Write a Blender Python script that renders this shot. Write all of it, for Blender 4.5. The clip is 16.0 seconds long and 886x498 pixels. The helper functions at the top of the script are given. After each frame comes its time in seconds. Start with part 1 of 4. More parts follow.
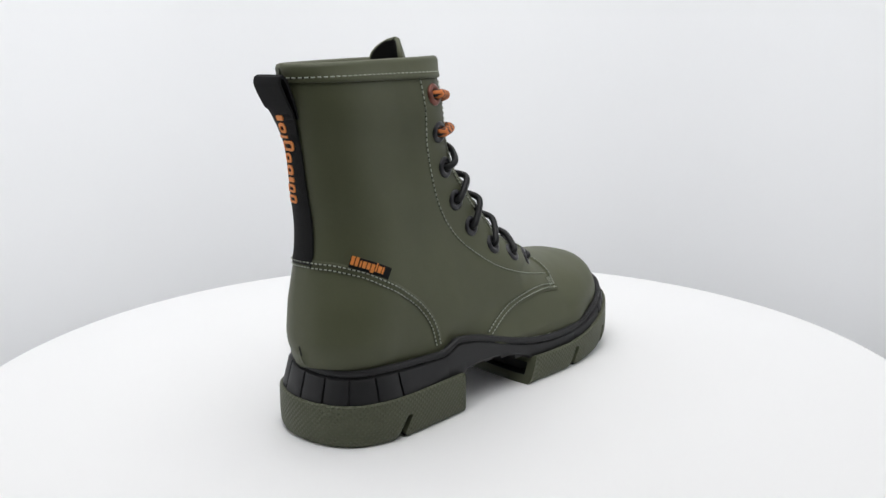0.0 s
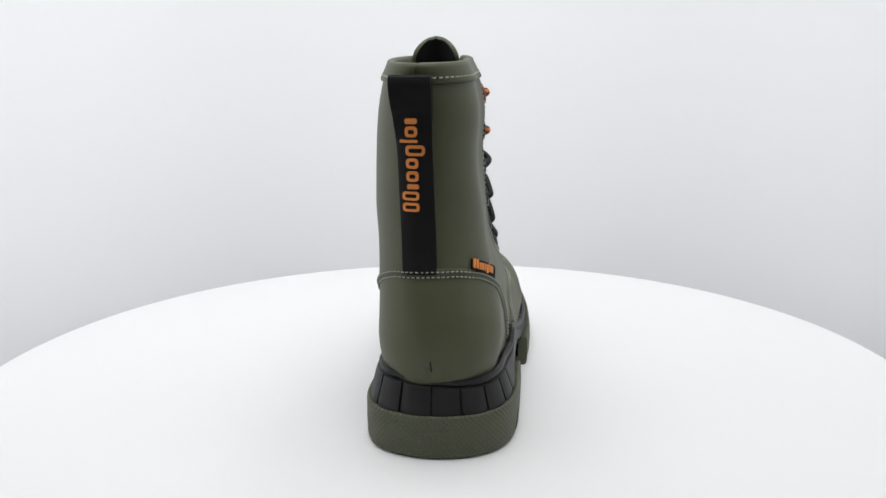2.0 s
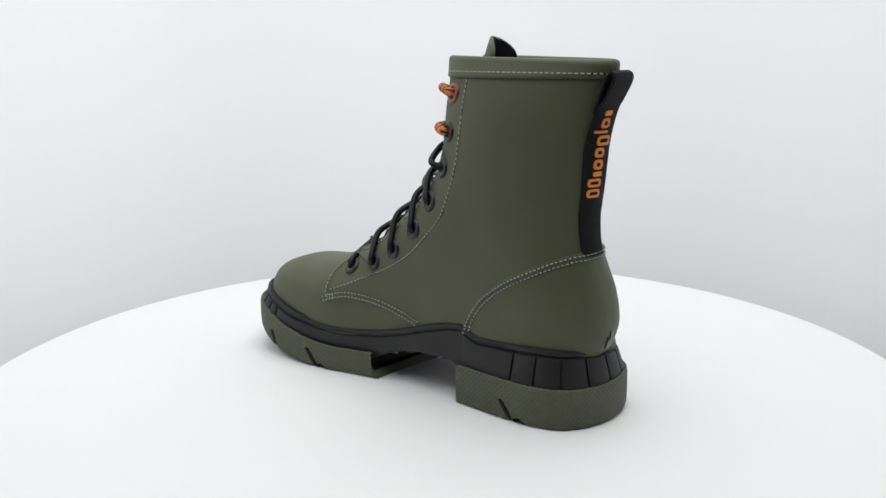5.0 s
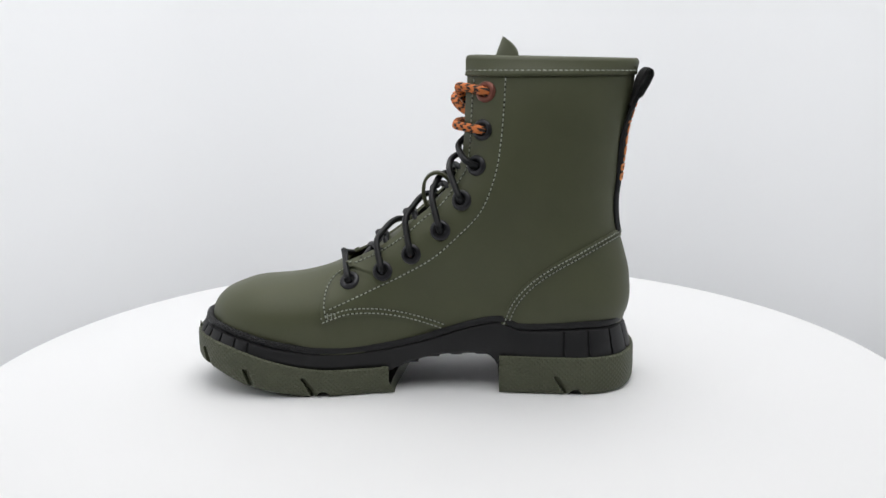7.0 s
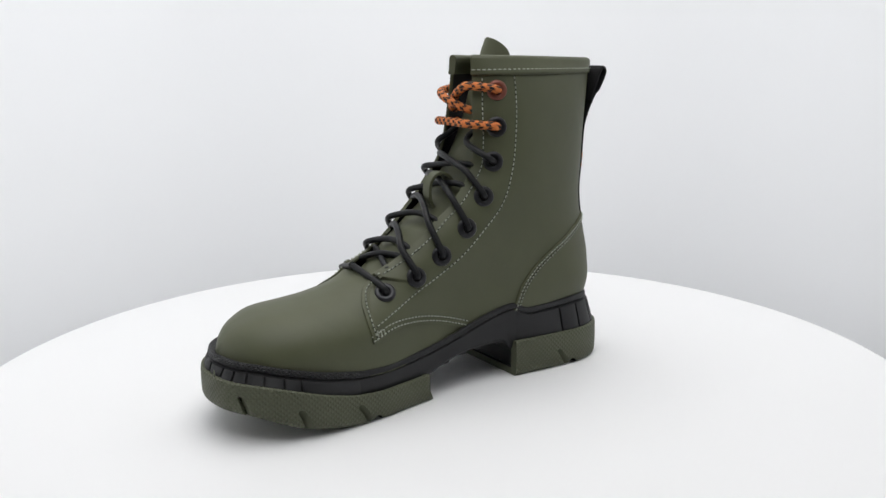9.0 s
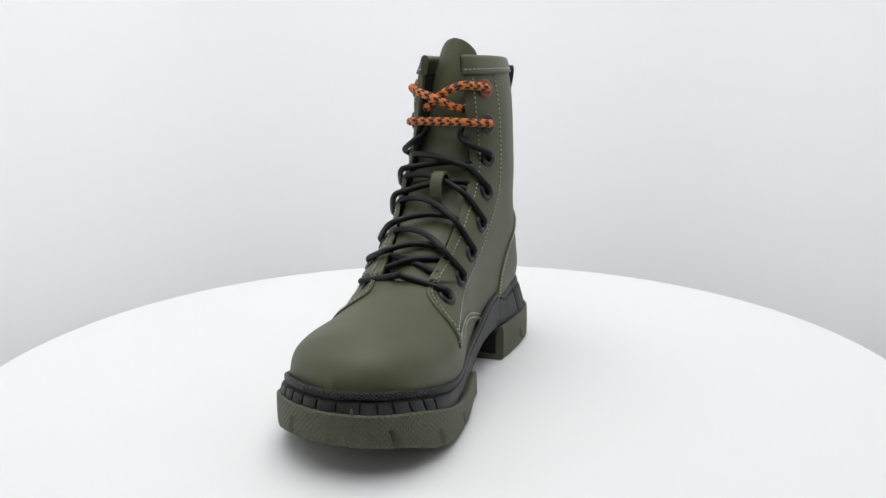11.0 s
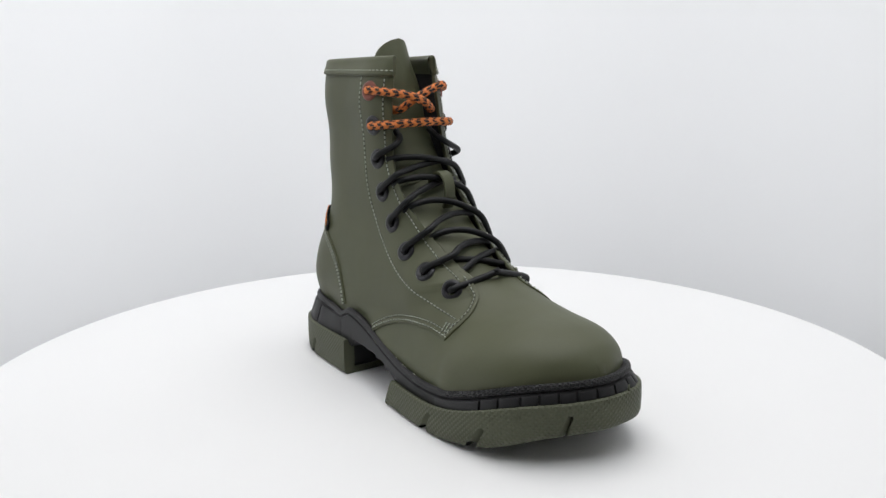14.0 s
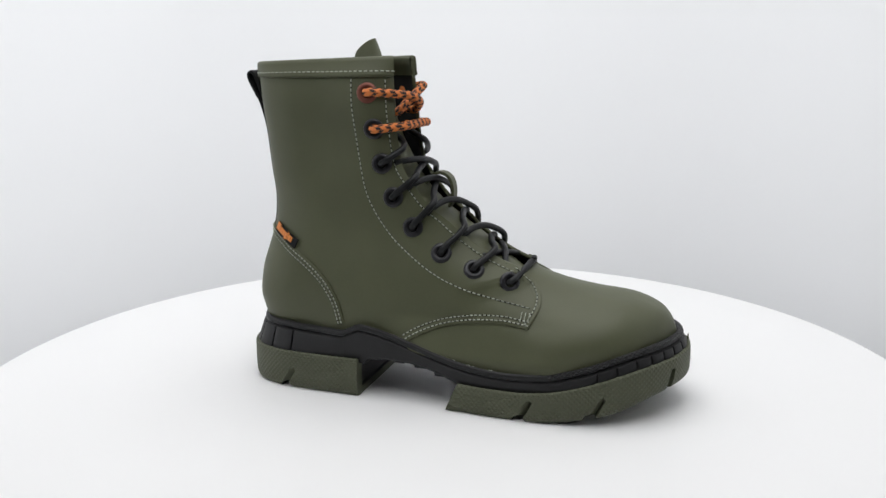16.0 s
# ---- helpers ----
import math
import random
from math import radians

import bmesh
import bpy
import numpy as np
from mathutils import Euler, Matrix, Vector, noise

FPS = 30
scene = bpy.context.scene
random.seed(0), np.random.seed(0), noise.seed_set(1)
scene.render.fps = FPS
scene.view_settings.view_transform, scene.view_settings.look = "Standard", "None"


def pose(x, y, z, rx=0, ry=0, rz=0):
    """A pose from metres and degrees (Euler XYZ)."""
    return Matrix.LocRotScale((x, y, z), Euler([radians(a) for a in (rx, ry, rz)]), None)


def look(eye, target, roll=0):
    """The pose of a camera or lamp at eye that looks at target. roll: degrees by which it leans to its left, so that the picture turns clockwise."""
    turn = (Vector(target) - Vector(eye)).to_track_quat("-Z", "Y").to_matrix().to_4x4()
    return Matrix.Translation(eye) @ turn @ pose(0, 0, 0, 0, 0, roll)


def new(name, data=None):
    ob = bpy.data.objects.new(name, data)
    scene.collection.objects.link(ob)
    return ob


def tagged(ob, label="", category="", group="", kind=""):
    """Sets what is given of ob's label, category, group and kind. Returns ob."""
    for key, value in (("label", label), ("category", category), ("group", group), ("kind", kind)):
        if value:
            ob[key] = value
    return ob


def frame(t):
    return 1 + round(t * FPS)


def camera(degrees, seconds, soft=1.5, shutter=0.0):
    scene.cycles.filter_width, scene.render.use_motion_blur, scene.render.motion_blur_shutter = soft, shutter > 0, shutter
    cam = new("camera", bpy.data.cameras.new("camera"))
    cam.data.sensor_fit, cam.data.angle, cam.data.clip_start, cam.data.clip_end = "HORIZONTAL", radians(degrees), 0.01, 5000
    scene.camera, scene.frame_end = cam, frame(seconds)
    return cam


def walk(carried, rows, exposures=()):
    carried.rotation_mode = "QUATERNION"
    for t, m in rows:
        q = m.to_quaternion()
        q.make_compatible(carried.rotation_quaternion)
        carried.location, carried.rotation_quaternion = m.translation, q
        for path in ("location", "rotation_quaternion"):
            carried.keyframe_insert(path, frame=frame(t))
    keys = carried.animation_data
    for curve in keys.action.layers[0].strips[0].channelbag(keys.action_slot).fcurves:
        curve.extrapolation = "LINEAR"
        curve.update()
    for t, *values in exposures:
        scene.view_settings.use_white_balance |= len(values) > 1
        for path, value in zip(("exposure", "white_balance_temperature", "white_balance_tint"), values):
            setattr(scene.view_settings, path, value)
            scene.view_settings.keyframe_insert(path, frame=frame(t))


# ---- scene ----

from mathutils.bvhtree import BVHTree

# ---- camera: stands still ----
SPIN, START = 18.283, 49.13          # turntable: degrees a second, heading of the toe at the start
cam = camera(53.81, 16.0, soft=1.5)
EYE = (0.0, -0.5353, 0.2047)
PITCH, YAW, ROLL = 12.763, -0.221, -0.63
view = pose(*EYE, 90 - PITCH, 0, YAW) @ pose(0, 0, 0, 0, 0, ROLL)
walk(cam, [(0.0, view), (16.0, view)], exposures=[(0.0, 0.0), (16.0, 0.0)])

# ---- light: a white photo tent, soft lamp above, added fills in front and behind ----
world = bpy.data.worlds.new("world")
scene.world = world
world.use_nodes = True
world.node_tree.nodes["Background"].inputs[0].default_value = (0.93, 0.97, 1.0, 1)
world.node_tree.nodes["Background"].inputs[1].default_value = 0.03


def softbox(name, eye, target, sx, sy, watts, colour=(1, 1, 1)):
    lamp = bpy.data.lights.new(name, "AREA")
    lamp.shape, lamp.size, lamp.size_y, lamp.energy, lamp.color = "RECTANGLE", sx, sy, watts, colour
    ob = new(name, lamp)
    ob.matrix_world = look(eye, target)
    return ob


softbox("softbox_top", (0, 0.05, 1.0), (0, 0.05, 0), 0.85, 0.85, 7.3)
# unseen fill lamp added above the camera to brighten the toe's front
softbox("front_fill", (0, -0.6, 1.0), (0, 0.05, 0.05), 0.9, 0.35, 3.3)
# unseen fill lamps added behind the translucent backdrop so that it glows evenly
for turn in (-104, -52, 0, 52, 104):
    sx, cx = math.sin(radians(turn)), math.cos(radians(turn))
    high = 0.26 if abs(turn) > 90 else 0.29
    softbox("backdrop_fill", (0.66 * sx, 0.66 * cx, high), (0, 0, high), 0.62, 0.86, {-104: 3.3, -52: 2.45, 0: 2.22, 52: 2.1, 104: 1.8}[turn])


# ---- materials ----
def material(name, colour, rough=0.5, metal=0.0, grain=0.0, scale=900.0, spread=0.12, coat=0.0, spec=0.5, broad=40.0, weave="", swell=0.0):
    """A principled surface whose colour and roughness drift at two scales, with fine relief."""
    m = bpy.data.materials.new(name)
    m.use_nodes = True
    nt = m.node_tree
    b = nt.nodes["Principled BSDF"]
    b.inputs["Metallic"].default_value = metal
    b.inputs["Specular IOR Level"].default_value = spec
    b.inputs["Coat Weight"].default_value = coat
    tc = nt.nodes.new("ShaderNodeTexCoord")
    big, small = nt.nodes.new("ShaderNodeTexNoise"), nt.nodes.new("ShaderNodeTexNoise")
    big.inputs["Scale"].default_value, small.inputs["Scale"].default_value = broad, scale
    small.inputs["Detail"].default_value = 4
    for n in (big, small):
        nt.links.new(tc.outputs["Object"], n.inputs["Vector"])
    mix = nt.nodes.new("ShaderNodeMath")
    mix.operation = "MULTIPLY_ADD"
    mix.inputs[1].default_value = 0.6
    nt.links.new(big.outputs["Fac"], mix.inputs[0])
    half = nt.nodes.new("ShaderNodeMath")
    half.operation = "MULTIPLY"
    half.inputs[1].default_value = 0.4
    nt.links.new(small.outputs["Fac"], half.inputs[0])
    nt.links.new(half.outputs[0], mix.inputs[2])
    ramp = nt.nodes.new("ShaderNodeValToRGB")
    ramp.color_ramp.elements[0].position, ramp.color_ramp.elements[1].position = 0.3, 0.7
    ramp.color_ramp.elements[0].color = (*[c * (1 - spread) for c in colour], 1)
    ramp.color_ramp.elements[1].color = (*[min(1, c * (1 + spread)) for c in colour], 1)
    nt.links.new(mix.outputs[0], ramp.inputs[0])
    nt.links.new(ramp.outputs[0], b.inputs["Base Color"])
    rr = nt.nodes.new("ShaderNodeMapRange")
    rr.inputs["To Min"].default_value, rr.inputs["To Max"].default_value = rough - 0.06, rough + 0.06
    nt.links.new(mix.outputs[0], rr.inputs["Value"])
    nt.links.new(rr.outputs[0], b.inputs["Roughness"])
    if grain:
        bump = nt.nodes.new("ShaderNodeBump")
        bump.inputs["Strength"].default_value, bump.inputs["Distance"].default_value = grain, 0.0011 if weave == "knurl" else 0.0006
        source = small.outputs["Fac"]
        if weave:
            # crossed waves: knurled rubber or woven webbing
            waves = []
            uv = nt.nodes.new("ShaderNodeUVMap")
            for turn in ((45, -45) if weave == "knurl" else (0, 90)):
                mp = nt.nodes.new("ShaderNodeMapping")
                mp.inputs["Rotation"].default_value = (0, 0, radians(turn))
                w = nt.nodes.new("ShaderNodeTexWave")
                w.wave_type, w.bands_direction = "BANDS", "X"
                w.inputs["Scale"].default_value = 0.145 if weave == "knurl" else 0.3
                nt.links.new(uv.outputs[0], mp.inputs["Vector"])
                nt.links.new(mp.outputs[0], w.inputs["Vector"])
                waves.append(w)
            ml = nt.nodes.new("ShaderNodeMath")
            ml.operation = "MULTIPLY"
            nt.links.new(waves[0].outputs["Fac"], ml.inputs[0])
            nt.links.new(waves[1].outputs["Fac"], ml.inputs[1])
            source = ml.outputs[0]
        nt.links.new(source, bump.inputs["Height"])
        if swell:
            # slow, shallow unevenness of the hide
            slow = nt.nodes.new("ShaderNodeBump")
            slow.inputs["Strength"].default_value, slow.inputs["Distance"].default_value = swell, 0.004
            nt.links.new(big.outputs["Fac"], slow.inputs["Height"])
            nt.links.new(slow.outputs[0], bump.inputs["Normal"])
        nt.links.new(bump.outputs[0], b.inputs["Normal"])
    return m


GREEN = (0.077, 0.0825, 0.0455)
LEATHER = material("olive_coated_leather", GREEN, 0.52, grain=0.05, spread=0.07, spec=0.34, swell=0.12)
OUTSOLE = material("olive_rubber", (0.079, 0.085, 0.054), 0.6, grain=0.5, spread=0.08, spec=0.3, weave="knurl")
RUBBER = material("black_rubber", (0.0115, 0.0115, 0.0125), 0.52, grain=0.08, spread=0.15, spec=0.34)
LIP = material("ribbed_black_rubber", (0.0115, 0.0115, 0.0125), 0.52, grain=0.9, spread=0.15, spec=0.36, weave="knurl")
LINING = material("black_lining", (0.01, 0.01, 0.011), 0.9, grain=0.3, scale=1500)
WEBBING = material("black_webbing", (0.005, 0.005, 0.0055), 0.8, grain=0.35, spec=0.25, weave="weave")
CORD = material("black_waxed_cord", (0.0045, 0.005, 0.006), 0.46, grain=0.15, scale=1800, spec=0.28)
THREAD = material("pale_thread", (0.37, 0.395, 0.325), 0.7, spread=0.2)
ORANGE = material("orange_print", (0.75, 0.25, 0.05), 0.6, grain=0.15, spread=0.08)
BLACK_METAL = material("black_enamelled_metal", (0.02, 0.02, 0.023), 0.3, metal=0.35, spec=0.5)
COPPER = material("copper_enamelled_metal", (0.2, 0.07, 0.05), 0.35, metal=0.5)
HOLE_SHADE = material("painted_hole_shade", (0.004, 0.004, 0.004), 0.9)
WHITE_TOP = material("white_acrylic", (0.775, 0.775, 0.778), 0.55, spread=0.01, spec=0.3, broad=6)
SURROUND = material("dark_grey_surround", (0.07, 0.07, 0.072), 0.8, grain=0.1, scale=200, broad=4)
BACKDROP = material("white_backdrop", (0.812, 0.823, 0.84), 0.9, spread=0.02, spec=0.1, broad=3)



def let_through(m, colour, share):
    """Turns a surface into thin white cloth that passes part of the light."""
    nt = m.node_tree
    out = nt.nodes["Material Output"]
    thin = nt.nodes.new("ShaderNodeBsdfTranslucent")
    thin.inputs["Color"].default_value = (*colour, 1)
    mix = nt.nodes.new("ShaderNodeMixShader")
    mix.inputs[0].default_value = share
    nt.links.new(nt.nodes["Principled BSDF"].outputs[0], mix.inputs[1])
    nt.links.new(thin.outputs[0], mix.inputs[2])
    nt.links.new(mix.outputs[0], out.inputs["Surface"])


let_through(BACKDROP, (0.806, 0.815, 0.833), 0.4)


def braid():
    """Orange cord with black flecks in a woven zigzag, along the cord's own length (UV)."""
    m = material("orange_black_braid", (0.62, 0.18, 0.04), 0.75, grain=0.3, scale=1500, spread=0.1)
    nt = m.node_tree
    b = nt.nodes["Principled BSDF"]
    base = b.inputs["Base Color"].links[0].from_socket
    uv = nt.nodes.new("ShaderNodeUVMap")
    sep = nt.nodes.new("ShaderNodeSeparateXYZ")
    nt.links.new(uv.outputs[0], sep.inputs[0])

    def math_node(op, a, bb):
        n = nt.nodes.new("ShaderNodeMath")
        n.operation = op
        for i, v in enumerate((a, bb)):
            if isinstance(v, (int, float)):
                n.inputs[i].default_value = v
            else:
                nt.links.new(v, n.inputs[i])
        return n.outputs[0]
    u, v = sep.outputs[0], sep.outputs[1]
    rows = math_node("MULTIPLY", v, 8.0)
    par = math_node("MODULO", math_node("FLOOR", rows, 0), 2.0)
    across = math_node("FRACT", rows, 0)
    sign = math_node("SUBTRACT", math_node("MULTIPLY", par, 2.0), 1.0)
    skew = math_node("MULTIPLY", math_node("MULTIPLY", across, sign), 0.26)
    s = math_node("FRACT", math_node("ADD", math_node("ADD", u, math_node("MULTIPLY", par, 0.5)), math_node("ADD", skew, 2.0)), 0)
    loose = nt.nodes.new("ShaderNodeTexNoise")
    loose.inputs["Scale"].default_value = 2.2
    nt.links.new(uv.outputs[0], loose.inputs["Vector"])
    core = math_node("LESS_THAN", math_node("ABSOLUTE", math_node("SUBTRACT", across, 0.5), 0), 0.44)
    fleck = math_node("MULTIPLY", math_node("LESS_THAN", s, math_node("MULTIPLY", loose.outputs["Fac"], 0.94)), core)
    mx = nt.nodes.new("ShaderNodeMix")
    mx.data_type = "RGBA"
    nt.links.new(fleck, mx.inputs["Factor"])
    nt.links.new(base, mx.inputs["A"])
    mx.inputs["B"].default_value = (0.012, 0.01, 0.01, 1)
    nt.links.new(mx.outputs["Result"], b.inputs["Base Color"])
    return m


BRAID = braid()

# ---- small helpers (shapes are worked out in millimetres) ----
MM = 0.001


def part(name, bm, mats, parent=None, label="", smooth=True, flat_angle=None):
    """Links a bmesh, in millimetres, as one mesh object under a thing or a part."""
    for v in bm.verts:
        v.co *= MM
    me = bpy.data.meshes.new(name)
    bm.to_mesh(me)
    bm.free()
    for m in (mats if isinstance(mats, (list, tuple)) else [mats]):
        me.materials.append(m)
    for p in me.polygons:
        p.use_smooth = smooth
    if smooth and flat_angle:
        me.set_sharp_from_angle(angle=radians(flat_angle))
    ob = new(name, me)
    if parent:
        ob.parent = parent
    if label:
        tagged(ob, label)
    return ob


def curve(*knots):
    """A smooth function through (x, y) knots that does not overshoot."""
    xs, ys = np.array([k[0] for k in knots], float), np.array([k[1] for k in knots], float)
    d = np.diff(ys) / np.diff(xs)
    m = np.concatenate([[d[0]], [0 if a * b <= 0 else 2 * a * b / (a + b) for a, b in zip(d[:-1], d[1:])], [d[-1]]])

    def f(x):
        x = np.clip(np.asarray(x, float), xs[0], xs[-1])
        i = np.clip(np.searchsorted(xs, x) - 1, 0, len(xs) - 2)
        h = xs[i + 1] - xs[i]
        t = (x - xs[i]) / h
        return ((1 + 2 * t) * (1 - t) ** 2 * ys[i] + t * (1 - t) ** 2 * h * m[i]
                + t * t * (3 - 2 * t) * ys[i + 1] + t * t * (t - 1) * h * m[i + 1])
    return f


def spline(pts, n, closed=False):
    """n points along a Catmull-Rom curve, evenly spaced."""
    p = np.array(pts, float)
    p = np.vstack([p[-1], p, p[0], p[1]]) if closed else np.vstack([2 * p[0] - p[1], p, 2 * p[-1] - p[-2]])
    out = []
    for i in range(1, len(p) - 2):
        for t in np.linspace(0, 1, 24, endpoint=False):
            a, b, c, d = p[i - 1:i + 3]
            out.append(0.5 * (2 * b + (c - a) * t + (2 * a - 5 * b + 4 * c - d) * t * t + (3 * b - a - 3 * c + d) * t ** 3))
    out.append(p[-2])
    out = np.array(out)
    s = np.concatenate([[0], np.cumsum(np.linalg.norm(np.diff(out, axis=0), axis=1))])
    want = np.linspace(0, s[-1], n + 1)[:-1] if closed else np.linspace(0, s[-1], n)
    return np.stack([np.interp(want, s, out[:, k]) for k in range(out.shape[1])], 1)


def length(p):
    return float(np.linalg.norm(np.diff(np.asarray(p), axis=0), axis=1).sum())


def grid_faces(bm, rows, close=False, mat=0):
    """Quads between rows of vertices."""
    for a, b in zip(rows[:-1], rows[1:]):
        n = len(a)
        for j in range(n if close else n - 1):
            q = [a[j], a[(j + 1) % n], b[(j + 1) % n], b[j]]
            if len(set(q)) == 4:
                bm.faces.new(q).material_index = mat


def tube(bm, pts, radius, sides=10, pitch=None, mat=0, caps=True):
    """A round cord along points; with pitch its UV runs once in that many millimetres."""
    pts = [Vector(p) for p in pts]
    uv = bm.loops.layers.uv.verify()
    side = None
    rows, along = [], [0.0]
    for i, p in enumerate(pts):
        d = (pts[min(i + 1, len(pts) - 1)] - pts[max(i - 1, 0)]).normalized()
        if side is None:
            side = d.orthogonal().normalized()
        side = (side - d * side.dot(d)).normalized()
        up = d.cross(side)
        r = radius(i / (len(pts) - 1)) if callable(radius) else radius
        rows.append([bm.verts.new(p + r * (math.cos(a) * side + math.sin(a) * up)) for a in (2 * math.pi * k / sides for k in range(sides))])
        if i:
            along.append(along[-1] + (p - pts[i - 1]).length)
    for i in range(len(rows) - 1):
        for k in range(sides):
            f = bm.faces.new([rows[i][k], rows[i][(k + 1) % sides], rows[i + 1][(k + 1) % sides], rows[i + 1][k]])
            f.material_index = mat
            us = (along[i], along[i], along[i + 1], along[i + 1])
            vs = (k / sides, (k + 1) / sides, (k + 1) / sides, k / sides)
            for lp, a, b in zip(f.loops, us, vs):
                lp[uv].uv = (a / (pitch or 10), b)
    if caps:
        for r in (rows[0][::-1], rows[-1]):
            bm.faces.new(r).material_index = mat


# ---- the sole's plan ----
OUTLINE = [(-123, -6), (-119.5, -25), (-109, -39), (-90, -47), (-62, -49.5), (-39, -50.5), (-10, -52), (20, -55), (45, -57.8), (70, -58.8), (95, -57.3), (115, -52.5),
           (132, -43), (145, -29), (153, -12), (154.5, 2), (151.3, 18), (142.5, 29.5), (129, 38), (110, 42.5), (90, 42.5), (65, 40), (45, 36), (25, 33), (-5, 32),
           (-36, 31.5), (-62, 33.5), (-90, 34), (-109, 27), (-119.5, 12)]
PERIM = spline(OUTLINE, 360, closed=True)


def perim_normals(p):
    d = np.roll(p, -1, 0) - np.roll(p, 1, 0)
    n = np.stack([d[:, 1], -d[:, 0]], 1)
    return n / np.linalg.norm(n, axis=1)[:, None]


NORM = perim_normals(PERIM)
WELT = PERIM - (6.8 + (0.7 + 0.9 * np.clip(PERIM[:, 1:] / 15, 0, 1)) * np.clip((PERIM[:, :1] - 95) / 30, 0, 1)) * NORM
WELT_L, WELT_R = WELT[WELT[:, 1] > -2], WELT[WELT[:, 1] <= -2]
WELT_L, WELT_R = WELT_L[np.argsort(WELT_L[:, 0])], WELT_R[np.argsort(WELT_R[:, 0])]

# ---- the boot's upper: sections that fan from the shaft's top round to the toe ----
# front or top line (x, z), back or bottom line (x, z), opening's edges (left, right)
SECTIONS = [
    ((-18.6, 202), (-118.4, 199), 9.5, -17),
    ((-17.8, 187), (-117.1, 187), 10.5, -18),
    ((-16.6, 172), (-114.7, 168), 12, -20),
    ((-16, 156), (-112.6, 150), 13.5, -21.5),
    ((-13.7, 139), (-110.6, 130), 16, -24),
    ((-6, 126), (-108.9, 113), 17, -26),
    ((3, 115), (-110.4, 98), 17, -26),
    ((13, 107), (-115, 82), 16.5, -24),
    ((27, 95), (-118.7, 66), 15.5, -21),
    ((44, 84.5), (-119.4, 53), 14, -18),
    ((58, 78.5), (-116, 40), 13, -16),
    ((64, 75.5), (-105, 34), 0, 0),
    ((72, 72.5), (-60, 34), 0, 0),
    ((82, 69.6), (-10, 30), 0, 0),
    ((92, 67.5), (30, 24), 0, 0),
    ((102, 66), (60, 22), 0, 0),
    ((112, 65), (85, 22), 0, 0),
    ((120, 63.8), (105, 25), 0, 0),
    ((128, 61.5), (122, 28), 0, 0),
    ((138.3, 56.8), (135, 31), 0, 0),
    ((144.4, 49.4), (142.6, 35), 0, 0),
    ((147.2, 41.0), (147.2, 38), 0, 0),
]
KS = np.arange(len(SECTIONS), dtype=float)
f_ix, f_iz = curve(*[(k, s[0][0]) for k, s in enumerate(SECTIONS)]), curve(*[(k, s[0][1]) for k, s in enumerate(SECTIONS)])
f_ox, f_oz = curve(*[(k, s[1][0]) for k, s in enumerate(SECTIONS)]), curve(*[(k, s[1][1]) for k, s in enumerate(SECTIONS)])
THROAT = 10.0
f_gl = curve(*[(k, s[2]) for k, s in enumerate(SECTIONS[:11])])
f_gr = curve(*[(k, s[3]) for k, s in enumerate(SECTIONS[:11])])
f_back = curve((30, -111.5), (38, -115.2), (42, -116.6), (55, -119.5), (70, -118.2), (85, -114.3), (103, -109.6), (114, -108.9),
               (132, -110.8), (156, -113.2), (170, -114.9), (190, -117.4), (202, -118.5))
shaft_l = curve((40, 27), (60, 27), (80, 27.8), (104, 29.3), (126, 31), (154, 30.4), (172, 29), (187, 26.2), (202, 21))
shaft_r = curve((40, -39), (60, -38), (80, -36), (104, -31), (126, -29.4), (154, -28), (172, -29.2), (187, -27), (202, -21.5))
foot_l = curve((-125, 27.5), (-80, 27.5), (-40, 26.5), (0, 25), (30, 28), (64, 35), (90, 37.5), (110, 38), (150, 38))
foot_r = curve((-125, -40), (-80, -40), (-40, -42), (0, -42), (30, -43), (64, -45.5), (90, -47.5), (110, -47.5), (150, -47))
mid_front = curve((30, -4.5), (80, -3), (130, -4), (202, -4.5))
mid_back = curve((30, -5), (60, -3), (95, 1.2), (150, -0.3), (202, 1.2))
back_l = curve((40, 32), (60, 40), (90, 52), (150, 72), (202, 80))
back_r = curve((40, 32), (60, 36), (90, 40), (115, 38), (140, 32), (202, 33))
hollow = curve((100, 0), (120, 0.2), (150, 1), (175, 0.9), (202, 0.8))
lf_l = curve((0, 50), (3, 42), (5, 32), (8, 27), (12, 28), (16, 27), (19, 23), (21, 21))
lf_r = curve((0, 24), (4, 21), (8, 25), (10, 25.5), (12.5, 32), (14, 32), (17, 28), (21, 28))
set_back = curve((0, 3.2), (2, 3.6), (3, 2.4), (5, 0), (21, 0))      # the right facing ends behind the left one
IK = np.linspace(0, 21, 600)
INNER = np.stack([f_ix(IK), f_iz(IK)], 1)


def rounding(u, p):
    u = np.clip(u, 0, 1)
    return (1 - (1 - u) ** p) ** (1 / p)


def unround(g, p):
    return 1 - (1 - np.clip(g, 0, 1) ** p) ** (1 / p)


